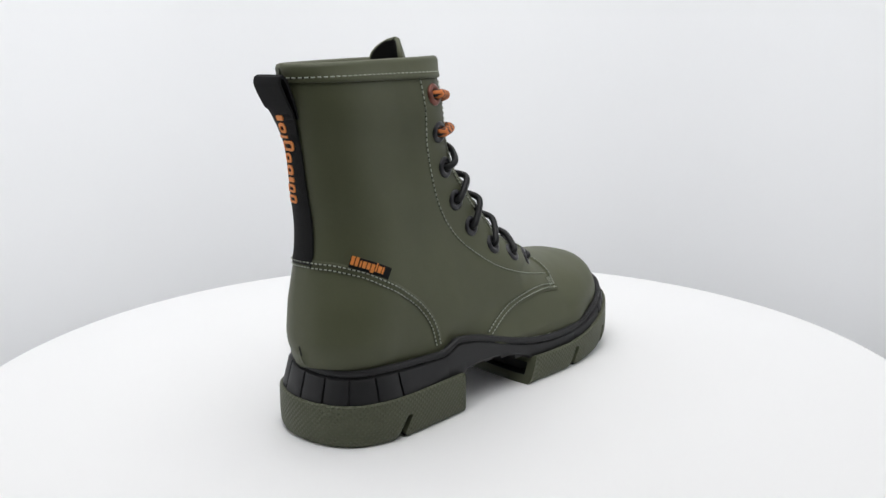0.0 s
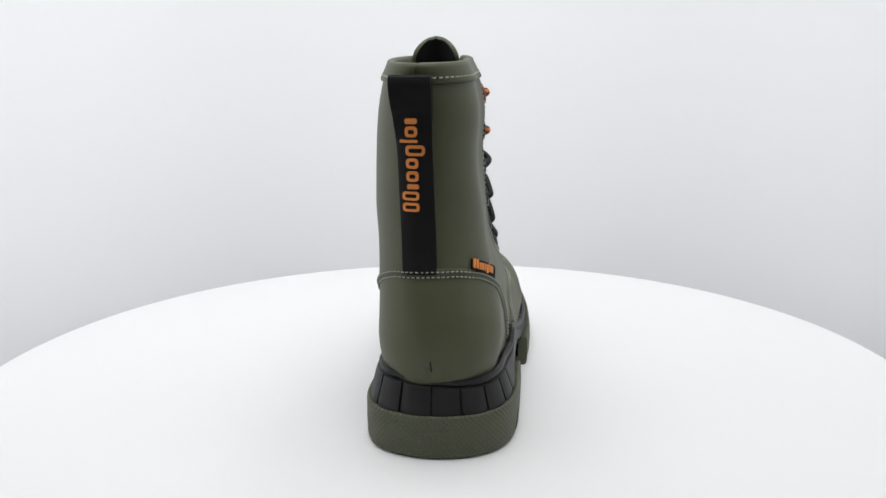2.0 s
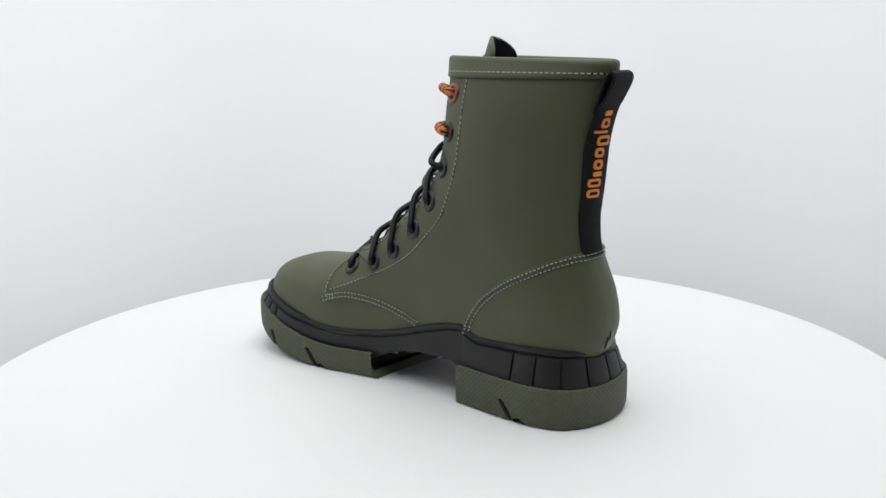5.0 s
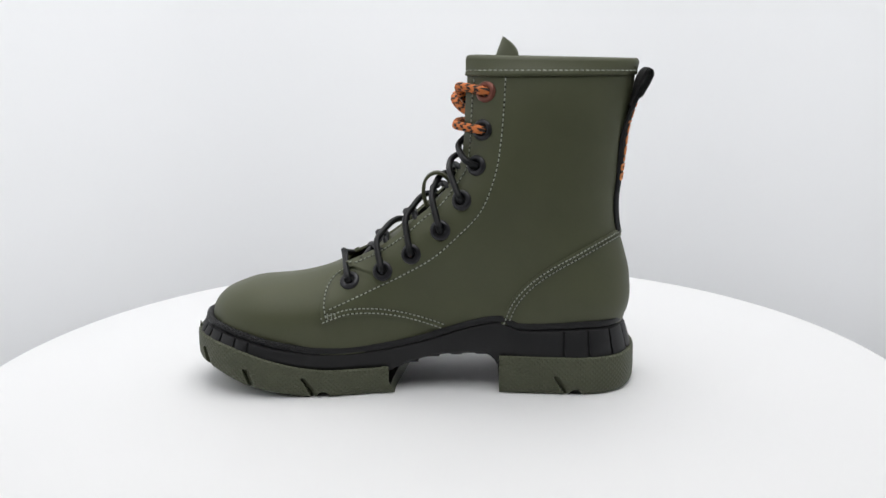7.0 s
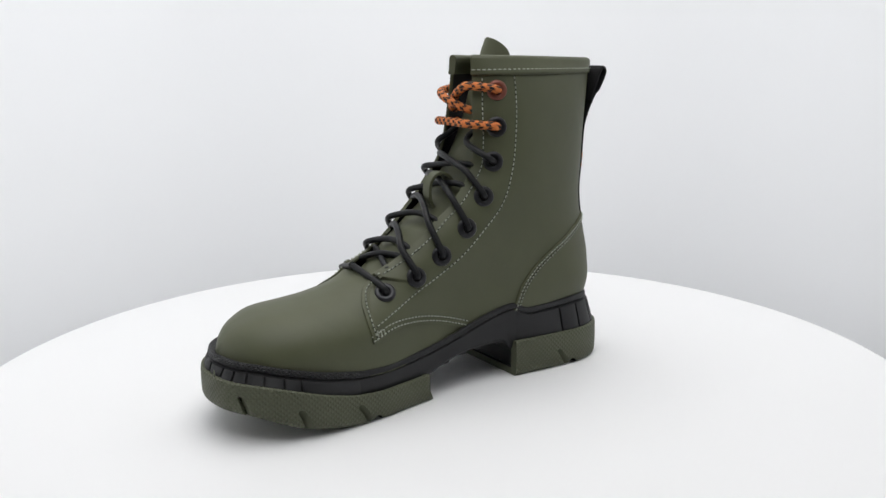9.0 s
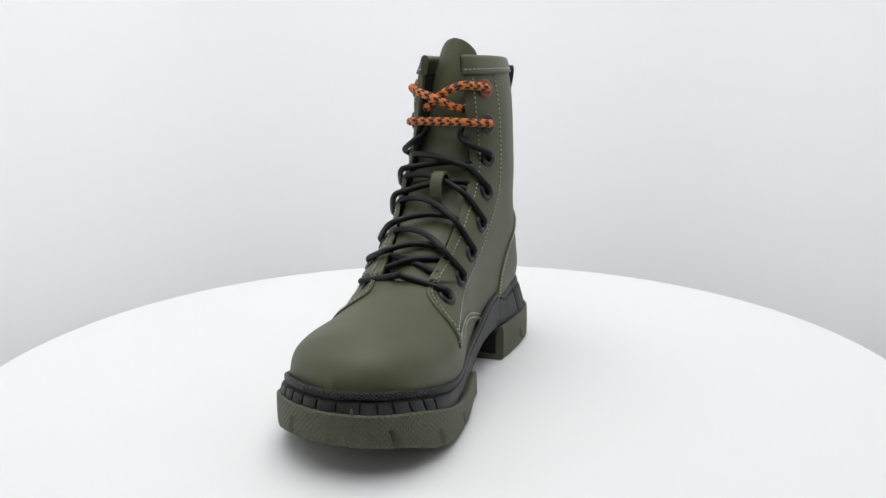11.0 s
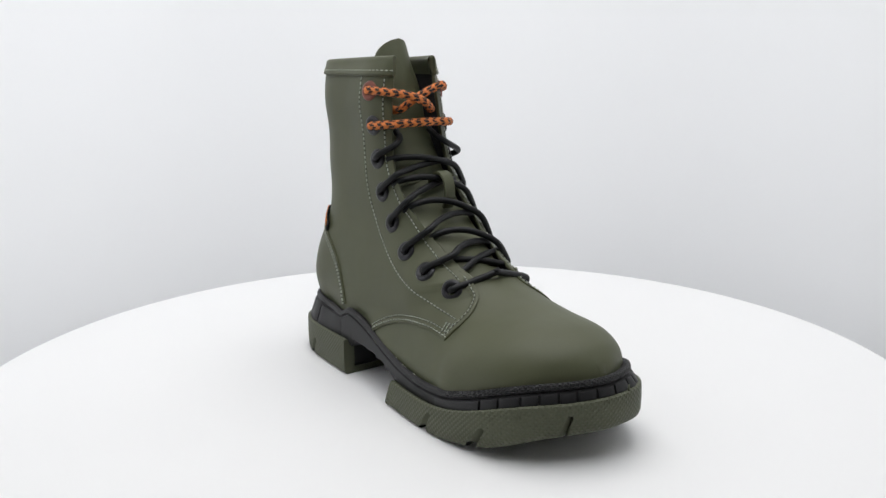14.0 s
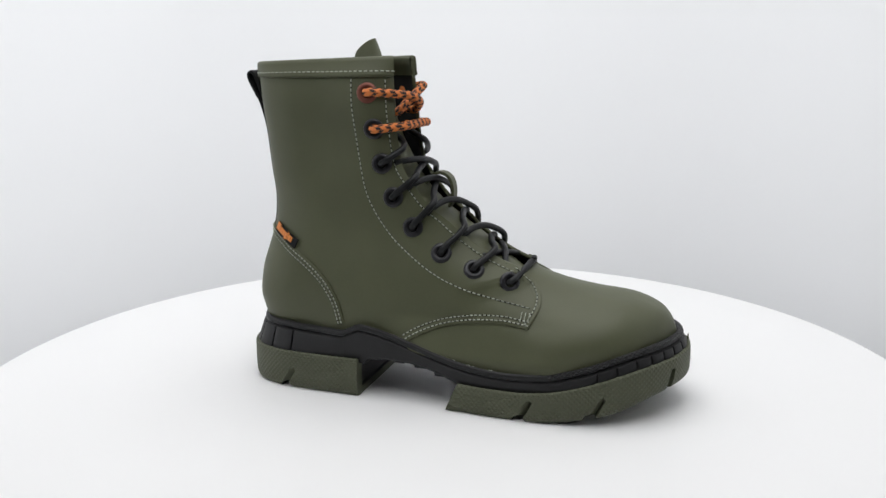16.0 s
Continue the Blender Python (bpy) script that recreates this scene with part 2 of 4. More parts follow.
def skin(k, b, side):
    """A point of the upper's outside: section k, b from the front line (0) to the back or bottom line (1), side 1 left, -1 right."""
    ix, iz, ox, oz = (float(f(k)) for f in (f_ix, f_iz, f_ox, f_oz))
    back = float(set_back(k)) if side < 0 else 0.0
    ix -= back
    x, z = ix + (ox - ix) * b, iz + (oz - iz) * b
    far = math.hypot(ox - ix, oz - iz)
    s = min(1, max(0, (z - 48) / 45))
    s = s * s * (3 - 2 * s)
    wide = float((shaft_l if side > 0 else shaft_r)(z)) * s + float((foot_l if side > 0 else foot_r)(x)) * (1 - s)
    if x > 70:
        # the toe box follows the welt
        w = WELT_L if side > 0 else WELT_R
        t = min(1, (x - 70) / 30)
        wide += (float(np.interp(x, w[:, 0], w[:, 1])) - wide) * t * t * (3 - 2 * t)
    if x < -55 and z < 60:
        # the heel is tucked in towards the welt
        wide -= side * 3.2 * min(1, (-55 - x) / 25) * ((60 - z) / 20) ** 1.6
    if side < 0 and -30 < x < 98:
        # low down this side swells out to the welt
        w = min(1, (x + 30) / 30, (98 - x) / 25)
        wide -= 6.5 * w * w * (3 - 2 * w) * min(1, max(0, (52 - z) / 20))
    if side < 0 and z > 100:
        # the shaft is pressed in a little on this side
        q = min(1, max(0, (-38 - x) / 30))
        wide *= 1 - 0.07 * float(hollow(z)) * q * q * (3 - 2 * q)
    m = min(1, max(0, (x + 110) / 70))
    mid = float(mid_back(z)) * (1 - m) + float(mid_front(z)) * m
    d = np.hypot(INNER[:, 0] - x, INNER[:, 1] - z).min() if b > 0 else 0.0
    d = max(0.0, d - back)
    lf = min(float((lf_l if side > 0 else lf_r)(k)), max(4.0, far))
    pw = 2.4 - 0.15 * min(1, max(0, k - 10)) + (0.45 if side > 0 else 0.2) * min(1, max(0, (k - 15) / 4))
    if side < 0:
        pw -= 0.4 * min(1, max(0, (k - 10) / 2), max(0, (17 - k) / 3))
    u0 = 0.0
    if k <= THROAT:
        edge = float((f_gl if side > 0 else f_gr)(k))
        u0 = float(unround((edge - mid) / (wide - mid), pw))
    gf = rounding(u0 + (1 - u0) * d / lf, pw)
    gb = rounding((x - float(f_back(z))) / float((back_l if side > 0 else back_r)(z)), 2.1)
    y = mid + (wide - mid) * float(gf * gb)
    return Vector((x, y, z))


def upper_mesh():
    bm = bmesh.new()
    ks = np.concatenate([np.linspace(0, THROAT, 90), np.linspace(THROAT + 0.22, 21, 90)])
    bs = 0.5 - 0.5 * np.cos(np.pi * np.linspace(0, 1, 44))
    rows = []
    for k in ks:
        left = [bm.verts.new(skin(k, b, 1)) for b in bs]
        right = [bm.verts.new(skin(k, b, -1)) for b in bs]
        rows.append(right + left[::-1])
    grid_faces(bm, rows)
    # across the vamp, where the sections close
    bmesh.ops.remove_doubles(bm, verts=bm.verts[:], dist=0.02)
    bm.normal_update()
    test = max(bm.faces, key=lambda f: f.calc_center_median().y)
    if test.normal.y < 0:
        bmesh.ops.reverse_faces(bm, faces=bm.faces[:])
    return bm


boot = tagged(new("ankle_boot"), "olive green lace-up boot with chunky lug sole on a turntable", "boot")
bm = upper_mesh()
TREE = BVHTree.FromBMesh(bm)
upper = part("upper", bm, [LEATHER, LINING], boot, "smooth matt olive coated leather, black lining inside")
solid = upper.modifiers.new("thickness", "SOLIDIFY")
solid.thickness, solid.offset, solid.material_offset = 0.0022, -1, 1


def on_skin(x, z, side, lift=0.0):
    """The place and normal on the upper's side at (x, z)."""
    hit, nor, _, _ = TREE.ray_cast(Vector((x, 200 * side, z)), Vector((0, -side, 0)))
    if hit is None:
        hit, nor, _, _ = TREE.find_nearest(Vector((x, 0, z)))
    if nor.y * side < 0:
        nor = -nor
    return hit + nor * lift, nor


def near_skin(p, lift=0.0):
    hit, nor, _, _ = TREE.find_nearest(Vector(p))
    return hit + nor * lift, nor


def side_path(pts, side, step=1.2):
    p = spline(pts, max(4, int(length(pts) / step)))
    return [on_skin(x, z, side) for x, z in p]


def edge_ribbon(name, path, inward, width=5.0, thick=1.1, label="", flip=1, mat=None):
    """A cut edge of an overlapping piece of leather: thick at the path, thinning away from it."""
    bm = bmesh.new()
    rows = []
    for i, (p, n) in enumerate(path):
        d = (path[min(i + 1, len(path) - 1)][0] - path[max(i - 1, 0)][0]).normalized()
        across = n.cross(d).normalized() * inward
        prof = ((0, -0.6), (-0.1, thick * 0.75), (0.35, thick), (width * 0.5, thick * 0.7), (width, -0.15))
        rows.append([bm.verts.new(p + across * a + n * h) for a, h in prof])
    grid_faces(bm, rows)
    bmesh.ops.recalc_face_normals(bm, faces=bm.faces[:])
    return part(name, bm, mat or LEATHER, upper, label, flat_angle=50)


def stitching(name, path, offset=0.0, pitch=2.6, run=1.4, r=0.35, lift=0.14):
    """A row of thread stitches lying on the leather along a path, offset sideways."""
    bm = bmesh.new()
    pts = []
    for i, (p, n) in enumerate(path):
        d = (path[min(i + 1, len(path) - 1)][0] - path[max(i - 1, 0)][0]).normalized()
        pts.append(tuple(p + n.cross(d).normalized() * offset) + tuple(n))
    pts = np.array(pts)
    s = np.concatenate([[0], np.cumsum(np.linalg.norm(np.diff(pts[:, :3], axis=0), axis=1))])
    at = lambda v: [np.interp(v, s, pts[:, k]) for k in range(6)]
    v = 0.0
    while v + run < s[-1]:
        st = []
        for f in (0, 0.25, 0.75, 1):
            a = at(v + run * f)
            q, n = near_skin(a[:3])
            st.append(q + Vector(a[3:]).normalized() * ((0.22 if 0 < f < 1 else 0.0) + lift))
        tube(bm, st, r, 6)
        for f in (-0.22, 1.22):
            # flat dark dots beside each stitch, painted as shade in the needle holes
            a = at(min(max(v + run * f, 0.0), s[-1]))
            q, _ = near_skin(a[:3])
            n = Vector(a[3:]).normalized()
            e1 = n.orthogonal().normalized()
            e2 = n.cross(e1)
            c = q + n * (lift - 0.06)
            bm.faces.new([bm.verts.new(c + 0.42 * (math.cos(w) * e1 + math.sin(w) * e2)) for w in np.linspace(0, 2 * math.pi, 7)[:-1]]).material_index = 1
        v += pitch
    return part(name, bm, [THREAD, HOLE_SHADE], upper, "pale grey-green thread between dark dots painted as needle-hole shade")


# seams, in (x, z) of the side view
COUNTER_L = [(-38, 43), (-44, 57), (-54, 69), (-67.6, 79.2), (-81, 86.6), (-93, 92.5), (-99, 95)]
COUNTER_R = [(-48, 44), (-52, 57), (-61, 70), (-73, 80), (-84, 87), (-93, 92.5), (-99, 95)]
QUARTER = [(-40.4, 192), (-39.5, 176), (-38.3, 160), (-35.7, 140), (-30.7, 123), (-24, 110), (-10.5, 96), (3, 84), (20, 74), (41, 64), (62, 55), (67, 53)]
FRONT = [(59, 76), (66, 70), (70, 64), (71, 55), (69, 44.5)]
LOW = [(69, 44.5), (55, 49), (41, 49), (27, 47), (14, 43.5), (-2, 38)]
QUARTER_R = [(-45.2, 192), (-43.8, 170), (-40.6, 144), (-35, 120), (-23, 101), (-8.5, 88), (13, 75), (40, 66), (66, 60)]
FRONT_R = [(60, 79), (66, 70.5), (70.8, 65), (71, 59), (66.5, 50)]
LOW_R = [(66.5, 50), (50, 52), (33, 51), (16, 47.5), (1.5, 41.5), (-7.5, 36)]
for side in (1, -1):
    qpath = side_path(QUARTER if side > 0 else QUARTER_R, side)
    stitching("quarter_stitching", qpath, 0, 2.9, 1.6)
    corner = [tuple(skin(9.7, 0.004, side)), (61.5, side * 16.5 - 2, 74)]
    corner += [tuple(on_skin(x, z, side)[0]) for x, z in (FRONT if side > 0 else FRONT_R)[1:]]
    fpath = [near_skin(p) for p in spline(corner, 70)]
    fpath = [(p, n if n.y * side > 0 or n.z > 0 else -n) for p, n in fpath]
    edge_ribbon("facing_edge", fpath, side, label="raised cut edge of the facing")
    stitching("facing_stitching", fpath, side * 2.6, 2.7, 1.5, lift=0.95)
    lpath = side_path(LOW if side > 0 else LOW_R, side)
    edge_ribbon("flap_edge", lpath, side, label="raised cut edge of the flap")
    for off in (1.8, 4.4):
        stitching("flap_stitching", lpath, side * off, 2.6, 1.4, lift=1.1 if off < 3 else 0.5)
    # bar tack at the flap's corner
    for j in range(3):
        up = 0 if side > 0 else 5.5
        tack = side_path([(66 - 2.2 * j, 48 + up), (66.4 - 2.2 * j, 52.5 + up)], side)
        stitching("bar_tack", tack, 0, 2.0, 1.6, lift=0.7)
    # stitching beside the throat's edge
    tp = []
    for k in np.linspace(0.9, 9.9, 110):
        p = skin(k, 0.0, side)
        q, n = near_skin(skin(k, min(0.4, 4.2 / math.hypot(float(f_ox(k) - f_ix(k)), float(f_oz(k) - f_iz(k)))), side))
        tp.append((q, n))
    stitching("throat_stitching", tp, 0, 2.9, 1.6)

# the heel counter's edge: up one side, across the back, down the other
line = [tuple(on_skin(x, z, -1)[0]) for x, z in COUNTER_R]
for y in np.linspace(-17, 14, 7):
    a = (y + 1.5) / 15.5
    line.append(tuple(TREE.ray_cast(Vector((-200, y, 97.2 + 0.8 * (1 - a * a))), Vector((1, 0, 0)))[0]))
line += [tuple(on_skin(x, z, 1)[0]) for x, z in COUNTER_L[::-1]]
cpath = []
for p in spline(line, 260):
    q, n = near_skin(p)
    away = Vector((q.x + 70, q.y + 3, 0))
    cpath.append((q, n if n.dot(away) > 0 else -n))
edge_ribbon("counter_edge", cpath, 1, label="raised cut edge of the heel counter")
for off in (1.6, 4.2):
    stitching("counter_stitching", cpath, off, 2.5, 1.4, lift=1.15 if off < 3 else 0.5)

# short seam up the heel's back
bm = bmesh.new()
tube(bm, [near_skin((-140, -2.7 + 0.05 * (z - 41), z), 0.05)[0] for z in np.linspace(41, 51, 10)], 0.45, 6)
part("back_seam", bm, LINING, upper, "short dark seam at the heel's back")

# ---- collar: a rolled binding round the shaft's top ----
def collar():
    bm = bmesh.new()
    bs = 0.5 - 0.5 * np.cos(np.pi * np.linspace(0, 1, 60))
    low_k = 0.78
    rows = []
    ring = [(b, -1) for b in bs] + [(b, 1) for b in bs[::-1][1:]]
    top = [skin(0.02, b, s) for b, s in ring]
    low = [skin(low_k, b, s) for b, s in ring]
    for i in range(len(ring)):
        d = top[min(i + 1, len(ring) - 1)] - top[max(i - 1, 0)]
        n = Vector((d.y, -d.x, 0)).normalized()
        c = Vector((-65, 0, 0))
        if n.dot(top[i] - c) < 0:
            n = -n
        t, l = top[i], low[i]
        rows.append([bm.verts.new(v) for v in (
            l + n * -0.3, l + n * 1.1 + Vector((0, 0, 0.2)), l + n * 1.5 + Vector((0, 0, 1.2)), l + n * 1.0 + Vector((0, 0, 2.4)),
            l.lerp(t, 0.5) + n * 1.3, t + n * 1.5 + Vector((0, 0, -1.6)), t + n * 0.9 + Vector((0, 0, 0.1)), t + n * -0.8 + Vector((0, 0, 0.9)),
            t + n * -2.4 + Vector((0, 0, 0.2)), t + n * -3.3 + Vector((0, 0, -1.6)), l.lerp(t, 0.5) + n * -3.2, l + n * -2.8, l + n * -1.5)])
    rows = [list(r) for r in zip(*rows)]
    grid_faces(bm, rows + [rows[0]])
    bm.faces.new([r[0] for r in rows])
    bm.faces.new([r[-1] for r in rows][::-1])
    bmesh.ops.recalc_face_normals(bm, faces=bm.faces[:])
    return part("collar", bm, LEATHER, boot, "rolled olive leather collar binding", flat_angle=60)


collar()
for side in (1, -1):
    cp = []
    for b in 0.5 - 0.5 * np.cos(np.pi * np.linspace(0.02, 0.98, 120)):
        p = skin(0.57, b, side)
        cp.append((p, near_skin(p)[1]))
    ob = stitching("collar_stitching", cp, 0, 3.1, 1.8)
    for v in ob.data.vertices:
        v.co += Vector(near_skin(v.co / MM)[1]) * 0.0011


# ---- tongue ----
def tongue():
    bm = bmesh.new()
    line = spline([(60, 70), (46.5, 80), (32.3, 91.4), (16, 103), (1.5, 114), (-8.5, 125.4), (-17.4, 139.4), (-24.4, 155.3), (-28.5, 172), (-31, 188), (-34.5, 201), (-39, 213)], 60)
    half = curve((0, 11), (0.2, 16), (0.45, 19.5), (0.6, 17), (0.75, 13.6), (0.9, 13.2), (1.0, 12.5))
    curl = curve((0, 0.02), (0.6, 0.013), (0.8, 0.025), (0.92, 0.07), (1, 0.09))
    cl = curve((0, -1.5), (0.5, -3.6), (1, -2.4))
    rows = []
    for v in np.concatenate([np.linspace(0, 0.93, 56), np.linspace(0.938, 1, 14)]):
        i = v * 59
        x, z = (float(np.interp(i, range(60), line[:, c])) for c in (0, 1))
        d = line[min(int(i) + 1, 59)] - line[max(int(i) - 1, 0)]
        nx, nz = d[1], -d[0]
        ln = math.hypot(nx, nz)
        nx, nz = nx / ln, nz / ln
        row = []
        for u in np.linspace(-1, 1, 25):
            puff = 1.4 * math.sin(v * 34) * (1 - u * u) * (0.25 < v < 0.8)
            h = float(half(v)) * (1 if v < 0.93 else math.sqrt(max(0.002, 1 - ((v - 0.93) / 0.07) ** 2)))
            drop = float(curl(v)) * (h * u) ** 2
            row.append(bm.verts.new((x + nx * (puff - drop), float(cl(v)) + h * u, z + nz * (puff - drop * 0.3))))
        rows.append(row)
    grid_faces(bm, rows)
    bm.normal_update()
    bm.faces.ensure_lookup_table()
    tree = BVHTree.FromBMesh(bm)
    f = bm.faces[len(bm.faces) // 2]
    if f.normal.x < 0:
        bmesh.ops.reverse_faces(bm, faces=bm.faces[:])
    ob = part("tongue", bm, [LEATHER, LINING], boot, "padded olive tongue, black inside, standing above the collar")
    s = ob.modifiers.new("thickness", "SOLIDIFY")
    s.thickness, s.offset, s.material_offset = 0.0025, -1, 1
    pleat = bmesh.new()
    tube(pleat, [tree.ray_cast(Vector((120, y, 123.5 + 0.16 * (y + 24))), Vector((-1, 0, 0)))[0] + Vector((0.3, 0, 0)) for y in np.linspace(-21, -6, 14)],
         lambda t: 0.25 + 0.75 * math.sin(math.pi * t), 8)
    part("pleat", pleat, LEATHER, ob, "narrow pleat sewn across the tongue")
    # lace loop sewn to the tongue
    bm = bmesh.new()
    prof = [(6.6, 111.3), (8.4, 114.8), (9.2, 120.6), (8.2, 126.6), (5.2, 130.4), (0.7, 131.6), (-3.8, 129.6), (-7.8, 124.8)]
    p = spline(prof, 22)
    rows = []
    for i, (x, z) in enumerate(p):
        d = p[min(i + 1, 21)] - p[max(i - 1, 0)]
        n = Vector((-d[1], 0, d[0])).normalized()
        rows.append([bm.verts.new(Vector((x, 1.2 + w, z)) + n * h) for w, h in ((-3.8, -0.4), (-3.5, -1.3), (3.5, -1.3), (3.8, -0.4), (3.5, 0.6), (-3.5, 0.6))])
    grid_faces(bm, rows, close=True)
    bm.faces.new(rows[0])
    bm.faces.new(rows[-1][::-1])
    bmesh.ops.recalc_face_normals(bm, faces=bm.faces[:])
    part("lace_loop", bm, LEATHER, ob, "olive leather lace loop", flat_angle=40)
    bm = bmesh.new()
    for j in range(4):
        tube(bm, [(8.3, -1.6 + 1.7 * j, 113.1), (9.1, -1.2 + 1.7 * j, 113.5), (8.6, -0.6 + 1.7 * j, 113.5)], 0.34, 6)
    part("loop_stitching", bm, THREAD, ob, "pale grey-green thread")
    return ob


tongue()

# ---- eyelets and laces ----
EYELETS_L = [(-28.8, 181.5), (-26.8, 159.8), (-23.2, 139.2), (-14.5, 119), (-1.8, 101), (16, 86.2), (33.5, 75.7), (54, 69.6)]
EYELETS_R = [(-34.8, 181.4), (-31.2, 160.3), (-26.4, 140), (-19.1, 120.3), (-6.5, 103), (11.8, 89), (31.8, 80.4), (52.3, 73)]


def eyelet(p, n, mat):
    bm = bmesh.new()
    a = n.orthogonal().normalized()
    b = n.cross(a)
    prof = ((2.7, -1.8), (2.8, 0.5), (3.5, 1.15), (4.6, 1.2), (5.7, 0.85), (6.2, 0.1), (6.2, -0.6))
    rows = [[bm.verts.new(p + n * h + r * (math.cos(t) * a + math.sin(t) * b)) for r, h in prof] for t in np.linspace(0, 2 * math.pi, 28, endpoint=False)]
    grid_faces(bm, rows + [rows[0]])
    bmesh.ops.recalc_face_normals(bm, faces=bm.faces[:])
    ob = part("eyelet", bm, mat, boot, "copper-tinted metal eyelet" if mat is COPPER else "black metal eyelet")
    # nothing is pierced: a near-black disc paints the shade inside the ring
    bm = bmesh.new()
    bm.faces.new([bm.verts.new(p + n * 0.25 + 2.9 * (math.cos(t) * a + math.sin(t) * b)) for t in np.linspace(0, 2 * math.pi, 20, endpoint=False)])
    part("hole_shade_disc", bm, HOLE_SHADE, ob, "flat dark disc painted as the shade in the eyelet")


EYE_AT = {}
for side, table in ((1, EYELETS_L), (-1, EYELETS_R)):
    for i, (x, z) in enumerate(table):
        EYE_AT[side, i + 1] = on_skin(x, z, side)
        eyelet(*EYE_AT[side, i + 1], COPPER if i == 0 else BLACK_METAL)


def throat(z, side, lift=0.0):
    """The throat's edge at height z."""
    k = float(np.interp(-z, -f_iz(IK[:290]), IK[:290]))
    p = skin(k, 0.0, side)
    return p


def forward(z):
    """Outward direction of the lacing at height z, in the boot's middle plane."""
    k = float(np.interp(-z, -f_iz(IK[:290]), IK[:290]))
    dx, dz = float(f_ix(k + 0.3) - f_ix(max(0, k - 0.3))), float(f_iz(k + 0.3) - f_iz(max(0, k - 0.3)))
    return Vector((-dz, 0, dx)).normalized()


def strand(side, i, z_edge, z_mid, z_end, r, mat, label, pitch=None, bulge=4.0, both=False):
    """A lace from eyelet i over its facing and across; it dips under the other facing, or (both) enters the other eyelet."""
    p, n = EYE_AT[side, i]
    e = throat(z_edge, side)
    fw = forward(z_mid)
    pts = [p - n * 2.5, p + n * 1.6, p + n * 3.2 + (e - p) * 0.22]
    e2 = throat(z_end, -side)
    start = e + forward(z_edge) * (r + 1.2) + Vector((0, side * 1.5, 0))
    c = (throat(z_mid, 1) + throat(z_mid, -1)) / 2 + fw * (r + bulge)
    if both:
        p2, n2 = EYE_AT[-side, i]
        end = e2 + forward(z_end) * (r + 1.2) - Vector((0, side * 1.5, 0))
        tail = [p2 + n2 * 4.0 + (e2 - p2) * 0.22, p2 + n2 * 1.6, p2 - n2 * 2.5]
    elif pitch:
        end = e2 - forward(z_end) * 0.6 + Vector((0, side * 6, 0))
        tail = [e2 - forward(z_end) * 6.5 + Vector((0, side * 2.5, 0))]
    else:
        end = e2 + forward(z_end) * 0.6 + Vector((0, side * 3.0, 0))
        tail = [e2 - forward(z_end) * 4.5 - Vector((0, side * 1.5, 0))]
    # one even bow across the throat
    bow = c - (start + end) / 2
    bow.y = 0
    pts += [start.lerp(end, f) + bow * (4 * f * (1 - f)) for f in (0, 0.25, 0.5, 0.75, 1)] + tail
    q = spline([tuple(v) for v in pts], 96 if pitch else 64)
    bm = bmesh.new()
    run = length(q)
    tube(bm, q, (lambda f: r * (1 + 0.06 * math.sin(f * run / pitch * 4 * math.pi))) if pitch else r, 12, pitch)
    part("lace", bm, mat, boot, label)


BLACK_LACE, ORANGE_LACE = "round black waxed lace", "orange lace with black woven flecks"
strand(-1, 8, 76.8, 77.6, 76.5, 1.95, CORD, BLACK_LACE, both=True, bulge=2.8)
for i, za, zm, zb in ((7, 89, 95.5, 98.5), (6, 103, 111, 114), (5, 117, 125, 128), (4, 132, 138, 141)):
    strand(1, i, za, zm, zb, 1.95, CORD, BLACK_LACE, bulge=4.4)
for i, za, zm, zb in ((7, 87, 91, 91.5), (6, 100, 105.5, 106.5), (5, 115, 122, 125.5), (4, 130, 134.5, 137)):
    strand(-1, i, za, zm, zb, 1.95, CORD, BLACK_LACE, bulge=1.4)
# the third pair turns under its own facing
for side in (1, -1):
    p, n = EYE_AT[side, 3]
    e = throat(153, side)
    q = spline([tuple(v) for v in (p - n * 2.5, p + n * 1.6, p + n * 2.8 + Vector((5, 0, 3)), e + Vector((3.2, side * 0.5, -4)), e + Vector((0.5, -side * 5, 0)), e + Vector((-6, -side * 6, 4)))], 48)
    bm = bmesh.new()
    tube(bm, q, 1.95, 12)
    part("lace", bm, CORD, boot, BLACK_LACE)
# short inner crossing below the seventh pair
for side, bulge in ((1, -1.0), (-1, 0.8)):
    a, b = throat(82.5, side), throat(89, -side)
    q = spline([tuple(v) for v in (a - forward(82) * 2.5 + Vector((0, side * 2, 0)), (a + b) / 2 + forward(86) * bulge, b - forward(89) * 3 + Vector((0, -side * 4, 0)))], 30)
    bm = bmesh.new()
    tube(bm, q, 1.9, 12)
    part("lace", bm, CORD, boot, BLACK_LACE)
strand(-1, 2, 161.5, 162, 161.5, 2.55, BRAID, ORANGE_LACE, 5.8, 3.5, both=True)
strand(-1, 1, 180, 176, 170, 2.55, BRAID, ORANGE_LACE, 5.8, 6.0)
strand(1, 1, 184, 179, 170, 2.55, BRAID, ORANGE_LACE, 5.8, 2.0)


